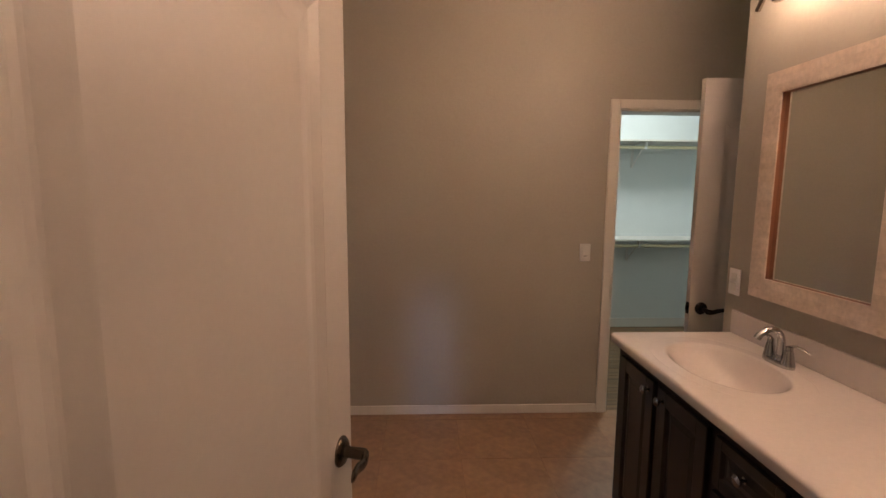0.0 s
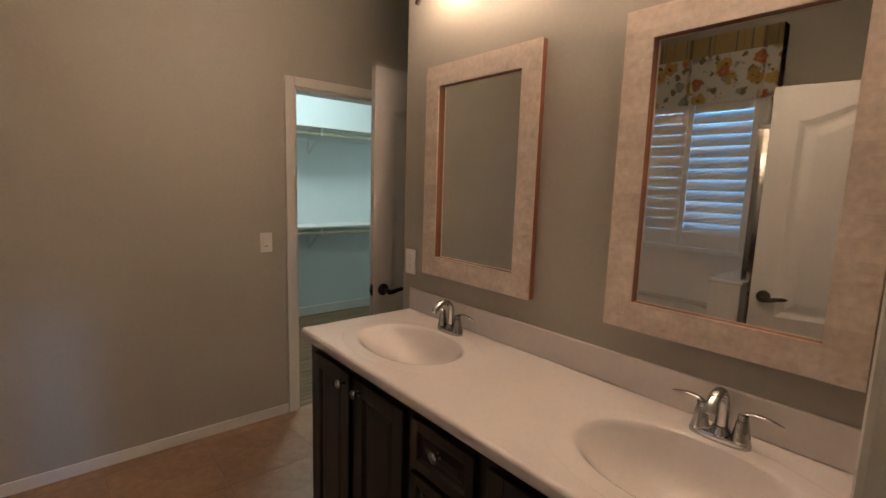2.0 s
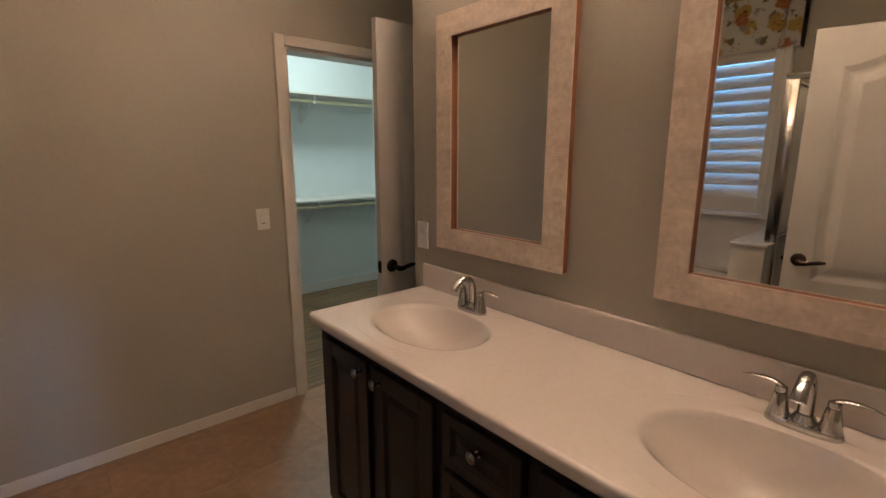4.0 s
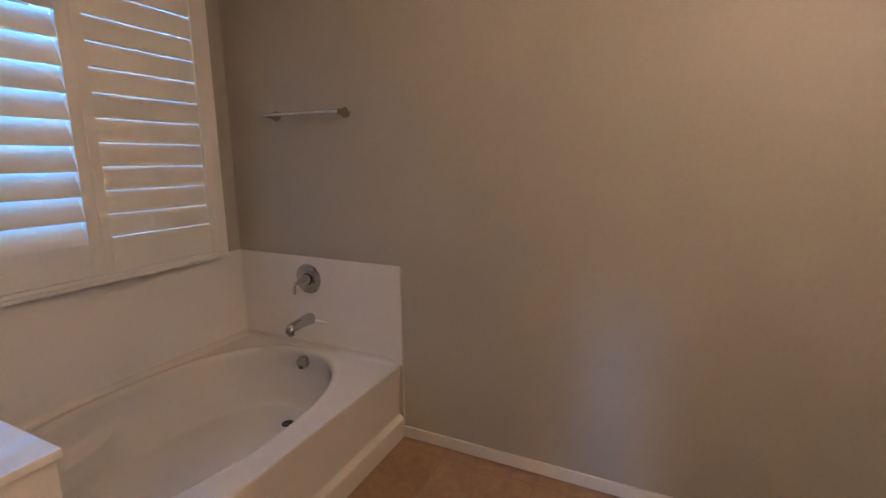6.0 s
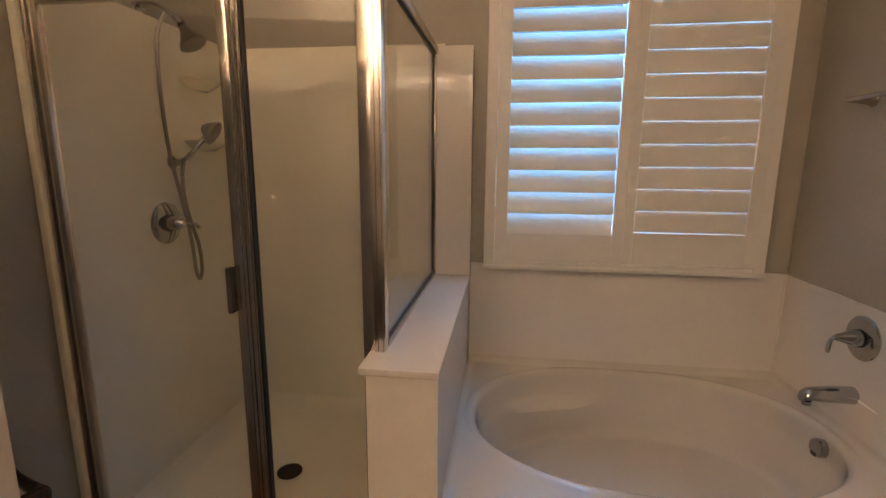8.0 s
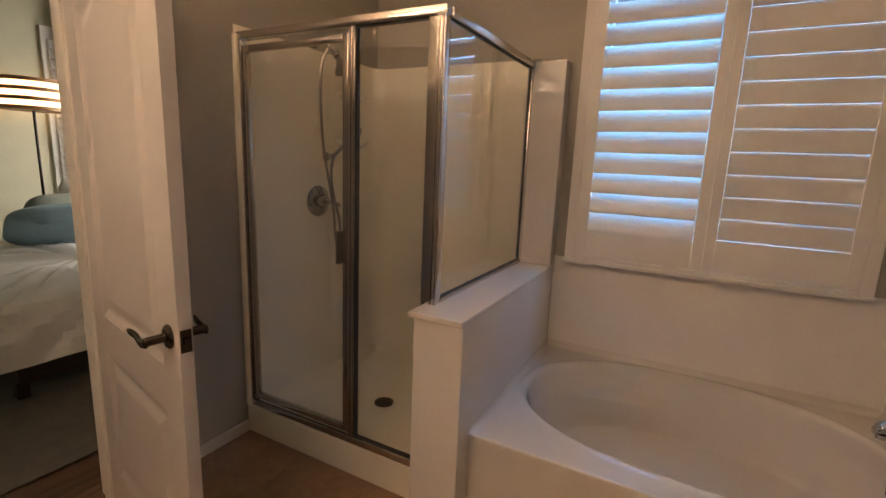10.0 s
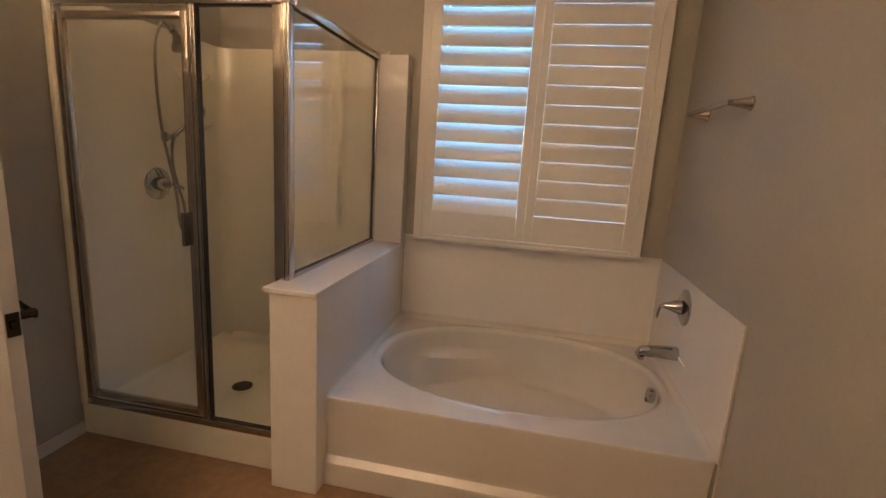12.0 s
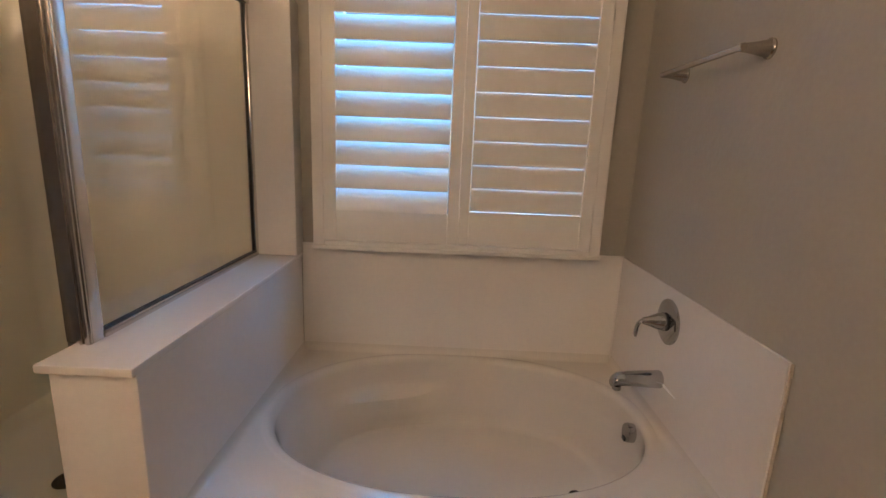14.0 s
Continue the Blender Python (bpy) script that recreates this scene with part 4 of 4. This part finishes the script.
for z0_, z1_ in ((0.655, 0.806), (0.40, 0.635), (0.125, 0.38)):
    knob(cab_front("drawer", 1.187, 1.455, z0_, z1_, 0.032), 1.321, (z0_ + z1_) / 2 + 0.02)

ct = thing("vanity_countertop", "cream cultured marble countertop with two moulded oval basins", "countertop", (1.36, 1.34, 0.842))
CT, CX0, CX1, CY0, CY1 = 0.882, 1.066, EAST - 0.001, 0.434, 2.214
cb = bmesh.new()
NN = 96
for ya, yb, yc in ((1.337, CY1, 1.812), (CY0, 1.337, 0.800)):
    xc = 1.335
    r0 = rect_loop(CX0 + 0.012 - xc, CX1 - xc, ya - yc, (yb if yb < 2 else yb - 0.012) - yc, 0, NN)
    loops = [r0]
    bowl = [(0.226, 0.330, 0.0), (0.222, 0.324, -0.0017), (0.218, 0.318, 0.0)]
    for k in range(24):
        r = 1.12 - k * 0.044
        u = 1 - r ** 2.3
        bowl.append((0.168 * r, 0.240 * r, -0.130 * math.log(1 + math.exp(56 * u)) / 56))
    for rx, ry, z in bowl + [(0.015, 0.015, -0.1303)]:
        sh_ = 0.030 * min(1, -z / 0.13)
        loops.append(oval(rx, ry, z, NN, sh_, 0, 2.15))
    rings(cb, [[(xc + x - 1.36, yc + y - 1.34, CT - 0.842 + z) for x, y, z in lp] for lp in loops], False, True)
part("slab", cb, MARBLE, ct)
eb = bmesh.new()
ew = [(0.012, 0.0), (0.006, -0.0015), (0.0015, -0.006), (0.0, -0.012), (0.0, -0.030), (0.003, -0.037), (0.010, -0.040), (0.05, -0.040)]
loopF = [[(CX0 + d - 1.36, y - 1.34, CT - 0.842 + z) for d, z in ew] for y in (CY0, CY1 - 0.03)]
for k in range(1, 6):
    a = radians(90 * k / 5)
    loopF.append([(CX0 + 0.03 - (0.03 - d) * math.cos(a) - 1.36, CY1 - 0.03 + (0.03 - d) * math.sin(a) - 1.34, CT - 0.842 + z) for d, z in ew])
loopF.append([(CX1 - 1.36, CY1 - d - 1.34, CT - 0.842 + z) for d, z in ew])
rings(eb, loopF, False, False, False)
part("front_edge", eb, MARBLE, ct, "rounded front edge")
part("underside", boxed(CX0 + 0.03 - 1.36, FACE + 0.015 - 1.36, CY0 - 1.34, CY1 - 0.03 - 1.34, 0.0, 0.006), MARBLE, ct)
part("backsplash", boxed(CX1 - 0.015 - 1.36, CX1 - 1.36, CY0 - 1.34, 2.205 - 1.34, CT - 0.842, 0.987 - 0.842, bevel=0.005, seg=3), MARBLE, ct)
for yc in (1.812, 0.800):
    dr_ = part("sink_drain", lathed([(0.024, 0), (0.024, 0.003), (0.019, 0.004), (0.0185, 0.001)], (1.335 + 0.030 - 1.36, yc - 1.34, CT - 0.842 - 0.1288)), ANTIQUE, ct, "dark drain ring")
    part("stopper", lathed([(0.015, 0), (0.015, 0.004), (0.010, 0.007), (0.002, 0.008)], (1.335 + 0.030 - 1.36, yc - 1.34, CT - 0.842 - 0.1276)), CHROME, dr_, "chrome pop-up stopper")


def faucet(y):
    f = thing("basin_faucet", "polished chrome two-handle faucet on the vanity top", "faucet", (1.545, y, CT), 0, "vanity faucets")
    bm = bmesh.new()
    rings(bm, [oval(0.026 * q, 0.070 * q2, z, 32, 0, 0, 2.6) for z, q, q2 in ((0, 1, 1), (0.010, 1, 1), (0.016, 0.9, 0.965), (0.018, 0.7, 0.9))])
    part("base_plate", bm, CHROME, f)
    s = bmesh.new()
    pts = smooth_path([(0.004, 0, 0.012), (0.006, 0, 0.055), (0.003, 0, 0.098), (-0.016, 0, 0.126), (-0.048, 0, 0.130), (-0.078, 0, 0.113), (-0.092, 0, 0.096)])
    nn = len(pts)
    tube(s, pts, [0.0165 - 0.0035 * min(1, 2.2 * i / nn) + 0.0015 * max(0, (i / nn - 0.6) / 0.4) for i in range(nn)], n=18, flat=0.82)
    lathe(s, [(0.026, 0.012), (0.025, 0.018), (0.0195, 0.030), (0.017, 0.034)], (0.004, 0, 0), (0, 0, 1), 22)
    part("spout", s, CHROME, f)
    for sgn in (-1, 1):
        h = part("handle_base", lathed([(0.0225, 0.0), (0.0215, 0.006), (0.018, 0.022), (0.0150, 0.044), (0.0125, 0.053), (0.0105, 0.054), (0.0105, 0.0565), (0.0125, 0.0575), (0.0115, 0.066), (0.005, 0.069)], (0, sgn * 0.046, 0.014), (0, 0, 1), 22), CHROME, f)
        part("handle_lever", tubed(smooth_path([(0.002, sgn * 0.041, 0.079), (0.003, sgn * 0.062, 0.087), (0.006, sgn * 0.093, 0.087), (0.010, sgn * 0.126, 0.079)], 5), [0.006] + [0.0092] * 4 + [0.0085] * 5 + [0.0072] * 3 + [0.005, 0.0035, 0.002], n=12, flat=0.45), CHROME, h)
    return f


faucet(1.815)
faucet(0.795)


# ---- mirrors ----
def wall_mirror(y0, y1, z0, z1, w):
    yc, zc = (y0 + y1) / 2, z0
    m = thing("framed_mirror", "mirror in a whitewashed mosaic frame with orange wood edges", "mirror", (EAST, yc, zc), 0, "vanity mirrors")
    t = 0.030
    H, W = z1 - z0, (y1 - y0) / 2
    fb = bmesh.new()
    for a in ((-W, W, 0, w), (-W, W, H - w, H), (-W, -W + w, w, H - w), (W - w, W, w, H - w)):
        box(fb, -t, -t + 0.006, a[0], a[1], a[2], a[3])
    part("frame_face", fb, MOSAIC, m, "whitewashed mosaic face", smooth=False)
    eb_ = bmesh.new()
    for a in ((-W + 0.001, W - 0.001, 0.001, w - 0.001), (-W + 0.001, W - 0.001, H - w + 0.001, H - 0.001), (-W + 0.001, -W + w - 0.001, w - 0.001, H - w + 0.001), (W - w + 0.001, W - 0.001, w - 0.001, H - w + 0.001)):
        box(eb_, -t + 0.006, -0.001, a[0], a[1], a[2], a[3])
    part("frame_edge", eb_, ORANGEW, m, "orange-brown wood edge", smooth=False)
    part("glass", boxed(-0.008, -0.004, -W + w - 0.004, W - w + 0.004, w - 0.004, H - w + 0.004), MIRROR, m, "silvered mirror glass", smooth=False)
    return m


wall_mirror(1.466, 2.090, 1.082, 1.984, 0.084)
wall_mirror(0.553, 1.166, 1.076, 1.985, 0.082)


# ---- vanity lights ----
def vanity_light(y):
    v = thing("vanity_light", "three-light wall fixture with twig arms and lit opal glass shades", "wall light", (EAST, y, 2.30), 0, "vanity lights")
    bp = bmesh.new()
    loops = []
    for x, q in ((0, 1.0), (-0.012, 1.0), (-0.022, 0.86), (-0.026, 0.6)):
        loops.append([(x, 0.105 * q * math.cos(2 * math.pi * k / 28), -0.035 + 0.072 * q * math.sin(2 * math.pi * k / 28)) for k in range(28)])
    rings(bp, loops)
    part("backplate", bp, NICKEL, v, "oval antiqued backplate")
    for s in (-1, 1):
        arm = part("arm", tubed(smooth_path([(-0.02, s * 0.01, -0.045), (-0.10, s * 0.05, -0.03), (-0.165, s * 0.12, -0.035), (-0.165, s * 0.19, -0.055), (-0.145, s * 0.265, -0.10)]), [0.012] * 12 + [0.0115] * 6 + [0.010] * 7, n=10), NICKEL, v, "twig-like curved arm")
        part("twig", tubed(smooth_path([(-0.02, s * 0.09, -0.075), (-0.06, s * 0.02, -0.10), (-0.12, s * 0.07, -0.075), (-0.16, s * 0.15, -0.045)]), 0.005, n=8), NICKEL, arm)
        part("twig", tubed(smooth_path([(-0.160, s * 0.21, -0.06), (-0.155, s * 0.238, -0.066), (-0.155, s * 0.25, -0.052)]), 0.006, n=8), NICKEL, arm)
    for yy in (-0.2, 0.0, 0.2):
        part("socket", lathed([(0.016, -0.05), (0.022, -0.045), (0.022, -0.015), (0.014, -0.01)], (-0.118, yy, -0.04)), NICKEL, v)
        sq = bmesh.new()
        prof = [(0.022, -0.02), (0.046, -0.012), (0.056, 0.03), (0.062, 0.09), (0.070, 0.145), (0.066, 0.145), (0.058, 0.09), (0.050, 0.03), (0.030, 0.0)]
        rings(sq, [[(-0.118 + x, yy + yv, -0.04 + z) for x, yv, _ in oval(r, r, 0, 32, 0, 0, 4.0)] for r, z in prof])
        part("shade", sq, SHADEG, v, "lit white square opal glass shade")
        part("bulb", lathed([(0.014, 0.004), (0.016, 0.03), (0.027, 0.06), (0.030, 0.085), (0.022, 0.108), (0.006, 0.116)], (-0.118, yy, -0.04), (0, 0, 1), 18), BULB, v, "lit bulb inside the open shade")
    return v


vanity_light(1.752)
vanity_light(0.80)

# ---- switches and outlets ----
sw = thing("light_switch", "white rocker light switch beside the closet doorway", "light switch", (1.283, NORTH, 1.112))
part("plate", boxed(-0.036, 0.036, -0.006, -0.0005, -0.058, 0.058, bevel=0.004), PLATE, sw)
part("rocker", boxed(-0.017, 0.017, -0.010, -0.005, -0.034, 0.034, bevel=0.003), PLATE, sw)
part("rocker_gap", boxed(-0.010, 0.010, -0.0108, -0.0098, -0.024, -0.020), GASKET, sw)
ol = thing("wall_outlet", "frosted wall outlet plate beside the mirror", "outlet", (EAST, 2.215, 1.112))
part("plate", boxed(-0.008, -0.0005, -0.037, 0.037, -0.060, 0.060, bevel=0.004), CLEARP, ol)
part("receptacle", boxed(-0.012, -0.007, -0.017, 0.017, 0.006, 0.040, bevel=0.003), PLATE, ol)
part("receptacle", boxed(-0.012, -0.007, -0.017, 0.017, -0.040, -0.006, bevel=0.003), PLATE, ol)

# ---- closet ----
for zz in (2.012, 1.008):
    cs = thing("closet_shelf", "white closet shelf with a cream hanging rod below", "closet shelf", (2.45, 5.2, zz), 0, "closet shelves")
    part("board", boxed(-1.15, 1.15, -0.36, -0.001, 0, 0.018, bevel=0.002), TRIM, cs)
    part("cleat", boxed(-1.15, 1.15, -0.020, -0.001, -0.09, -0.001), CLOSETW, cs)
    part("rod", tubed([(-1.15, -0.30, -0.055), (1.15, -0.30, -0.055)], 0.016, n=12), RODM, cs, "cream painted hanging rod")
    for x in (-1.0, 0.0, 0.95):
        bk = bmesh.new()
        box(bk, x - 0.012, x + 0.012, -0.335, -0.02, -0.012, -0.001)
        box(bk, x - 0.012, x + 0.012, -0.020, -0.006, -0.25, -0.012)
        tube(bk, [(x, -0.30, -0.02), (x, -0.02, -0.24)], 0.006, n=6)
        box(bk, x - 0.012, x + 0.012, -0.325, -0.275, -0.075, -0.012)
        part("bracket", bk, PLATE, cs)
fx = thing("closet_ceiling_light", "flush closet ceiling light", "ceiling light", (2.2, 4.2, CEILING))
part("pan", lathed([(0.02, -0.035), (0.12, -0.03), (0.145, 0.0)], n=28), PLATE, fx)

# ---- bedroom seen through the doorway ----
bed = thing("bed", "low bed with rumpled white sheets on a dark frame", "bed", (-1.0, -1.7, 0))
BX0, BX1, BY0, BY1 = -0.80, 0.80, -1.0, 1.02
part("bed_frame", boxed(BX0 + 0.05, BX1 - 0.05, BY0, BY1 - 0.06, 0.14, 0.30, bevel=0.01), DARKW, bed, "dark wooden bed frame")
for x in (BX0 + 0.1, BX1 - 0.1):
    for y in (BY0 + 0.1, BY1 - 0.2):
        part("leg", boxed(x - 0.03, x + 0.03, y - 0.03, y + 0.03, 0.012, 0.14, bevel=0.004), DARKW, bed)
bsh = bmesh.new()
loops = []
for zz, g in ((0.27, 0.04), (0.31, 0.038), (0.36, 0.034), (0.41, 0.03), (0.46, 0.024), (0.51, 0.016), (0.56, 0.004), (0.59, -0.02), (0.60, -0.06), (0.605, -0.16), (0.605, -0.28), (0.605, -0.42), (0.605, -0.58), (0.605, -0.76)):
    out = []
    for x, y, z in rect_loop(BX0 - g, BX1 + g, BY0 - g, BY1 + g, zz, 240):
        slant = (x + y) * 0.8 + zz * 1.6
        fold = 1 - abs(noise.noise(Vector((slant * 6.0, (x - y) * 1.7, zz * 1.2)))) * 2.2
        soft = noise.noise(Vector((x * 3.1, y * 3.1, zz * 2)))
        d = 0.052 * fold + 0.028 * soft
        k = 1 + d * (1.0 if zz < 0.58 else 0.2)
        out.append((x * k, y * k, z + (0.8 * d if zz > 0.45 else 0.5 * d)))
    loops.append(out)
rings(bsh, loops, False, True)
part("sheet", bsh, SHEET, bed, "rumpled white sheet hanging over the foot")


def pillow(name, label, at, sx, sy, sz, turn, lean, material):
    p = thing(name, label, "pillow", at, turn)
    bm = bmesh.new()
    n, lo = 40, []
    for k in range(9):
        v = -1 + 2 * k / 8
        q = math.sqrt(max(0.0, 1 - abs(v) ** 2.4)) * 0.97 + 0.03
        loop = []
        for x, y, _ in oval(sx * (0.86 + 0.14 * q), sy * (0.86 + 0.14 * q), 0, n, 0, 0, 4.5):
            f = max(0.0, 1 - (abs(x) / (sx * 1.02)) ** 2.5) * max(0.0, 1 - (abs(y) / (sy * 1.02)) ** 2.5)
            loop.append((x * (1 if k not in (0, 8) else 0.8), y * (1 if k not in (0, 8) else 0.8), v * sz * (0.25 + 0.75 * f if k not in (0, 8) else 1)))
        lo.append(loop)
    rings(bm, lo)
    bmesh.ops.rotate(bm, verts=bm.verts, matrix=Matrix.Rotation(radians(lean), 3, "X"))
    part("cover", bm, material, p)
    return p


pillow("pillow", "long teal velvet pillow with a ribbed end on the bed", (-1.22, -2.20, 0.79), 0.46, 0.21, 0.10, -8, 48, TEAL)
pillow("pillow", "sage linen pillow propped at the head of the bed", (-1.30, -2.46, 0.835), 0.36, 0.23, 0.09, 4, 58, SAGE)
pillow("pillow", "pale cushion at the head of the bed", (-1.50, -2.66, 0.95), 0.24, 0.22, 0.08, 10, 68, SHEET)
rug = thing("area_rug", "large grey woven rug on the bedroom floor", "rug", (-1.0, -1.55, 0.002))
part("weave", boxed(-1.75, 1.5, -1.55, 1.54, 0, 0.010, bevel=0.004), RUGM, rug)
bs_ = thing("bedroom_shutters", "white louvered shutters over the bedroom window", "shutters", (-1.89, -3.3, 0.9))
part("frame", boxed(-0.32, 0.34, 0.001, 0.03, 0, 1.64, bevel=0.004), SHUT, bs_)
lm = finish(boxed(-0.27, 0.29, -0.006, 0.006, -0.043, 0.043, bevel=0.003), False)
lm.materials.append(SHUT)
for k in range(16):
    lv = new("louver", lm)
    lv.parent = bs_
    lv.matrix_basis = pose(0, 0.045, 0.10 + 0.092 * k, 14, 0, 0)
dr = thing("drape", "dark olive drape beside the bedroom window", "curtain", (-1.84, -3.17, 0.05))
dp = bmesh.new()
pa = [(-0.14 + 0.28 * k / 60, 0.03 * math.sin(k * 0.9)) for k in range(61)]
rings(dp, [[(x, y, z) for x, y in pa] for z in (0, 1.3, 2.75)], False, False, False)
bmesh.ops.solidify(dp, geom=dp.faces[:], thickness=0.004)
part("cloth", dp, OLIVE, dr)
fl_ = thing("floor_lamp", "floor lamp with a lit slatted wood-tone drum shade", "floor lamp", (-1.30, -2.93, 0.012))
part("base", lathed([(0.15, 0.0), (0.15, 0.02), (0.02, 0.035)], n=28), BRONZE, fl_)
part("pole", tubed([(0, 0, 0.04), (0, 0, 1.76)], 0.012, n=12), BRONZE, fl_)
part("shade", lathed([(0.25, 1.72), (0.25, 1.97), (0.246, 1.97), (0.246, 1.72)], n=36), LAMPG, fl_, "warm lit drum shade")
for zz in (1.727, 1.805, 1.885, 1.963):
    part("shade_band", lathed([(0.252, zz - 0.016), (0.256, zz - 0.016), (0.256, zz + 0.016), (0.252, zz + 0.016)], n=36), mat("shade_slat", (0.45, 0.24, 0.10), 0.5), fl_, "thin wood-tone band")

# unseen window, added to house the narrow streak lamp
w2 = new("window_2")
tagged(w2, "added tall narrow bedroom window, unseen, behind the wall streak lamp", "window", "", "structure")
wb = bmesh.new()
for a in ((0.04, 0.085, 0.20, 1.88), (0.475, 0.52, 0.20, 1.88), (0.085, 0.475, 0.20, 0.245), (0.085, 0.475, 1.835, 1.88)):
    box(wb, a[0], a[1], -3.40, -3.34, a[2], a[3], 0.004)
part("window_frame", wb, SHUT, w2)

# invented west window as a place for the bedroom fill; never in view
w3 = new("window_3")
tagged(w3, "added bedroom side window, unseen, behind the fill lamp", "window", "", "structure")
wc = bmesh.new()
for a in ((-2.2, -2.15, 0.9, 2.3), (-1.05, -1.0, 0.9, 2.3), (-2.15, -1.05, 0.9, 0.95), (-2.15, -1.05, 2.25, 2.3)):
    box(wc, -3.40, -3.34, a[0], a[1], a[2], a[3], 0.004)
part("window_frame", wc, SHUT, w3)

# ---- floor pieces ----
def flat_piece(sx, sy, t, bev):
    bm = bmesh.new()
    box(bm, -sx / 2, sx / 2, -sy / 2, sy / 2, -t, 0, bev, 1)
    return finish(bm, False)


T = 0.457
tile_me = flat_piece(T - 0.0028, T - 0.0028, 0.006, 0.0006)
tile_me.materials.append(TILE)
cut = {}
x = 0.893 - 7 * T
while x < 2.38:
    y = 2.655 - 6 * T
    while y < NORTH + 0.02:
        x0, x1, y0, y1 = max(x, WEST), min(x + T, 2.38), max(y, SOUTH - 0.02), min(y + T, NORTH + 0.02)
        if x1 - x0 > 0.02 and y1 - y0 > 0.02:
            if x1 - x0 > T - 0.001 and y1 - y0 > T - 0.001:
                me = tile_me
            else:
                key = (round(x1 - x0, 3), round(y1 - y0, 3))
                if key not in cut:
                    cut[key] = flat_piece(x1 - x0 - 0.0028, y1 - y0 - 0.0028, 0.006, 0.0006)
                    cut[key].materials.append(TILE)
                me = cut[key]
            o = new("tile", me)
            o.parent = bath_floor
            o.location = ((x0 + x1) / 2, (y0 + y1) / 2, 0)
        y += T
    x += T


def planks(parent, x0, x1, y0, y1, width, length, material, seed):
    rng = random.Random(seed)
    cuts = {}
    y = y0
    while y < y1 - 0.01:
        w = min(width, y1 - y)
        x = x0 - rng.uniform(0, length)
        while x < x1:
            a, b = max(x, x0), min(x + length, x1)
            if b - a > 0.02:
                key = (round(b - a, 3), round(w, 3))
                if key not in cuts:
                    cuts[key] = flat_piece(b - a - 0.0015, w - 0.002, 0.006, 0.0008)
                    cuts[key].materials.append(material)
                o = new("plank", cuts[key])
                o.parent = parent
                o.location = ((a + b) / 2, y + w / 2, 0)
            x += length
        y += width


planks(closet_floor, 1.3, 3.6, NORTH + 0.02, 5.2, 0.15, 1.2, VINYL, 4)
planks(bed_floor, -1.6, 1.74, -1.4, SOUTH - 0.02, 0.125, 1.1, HARDW, 7)
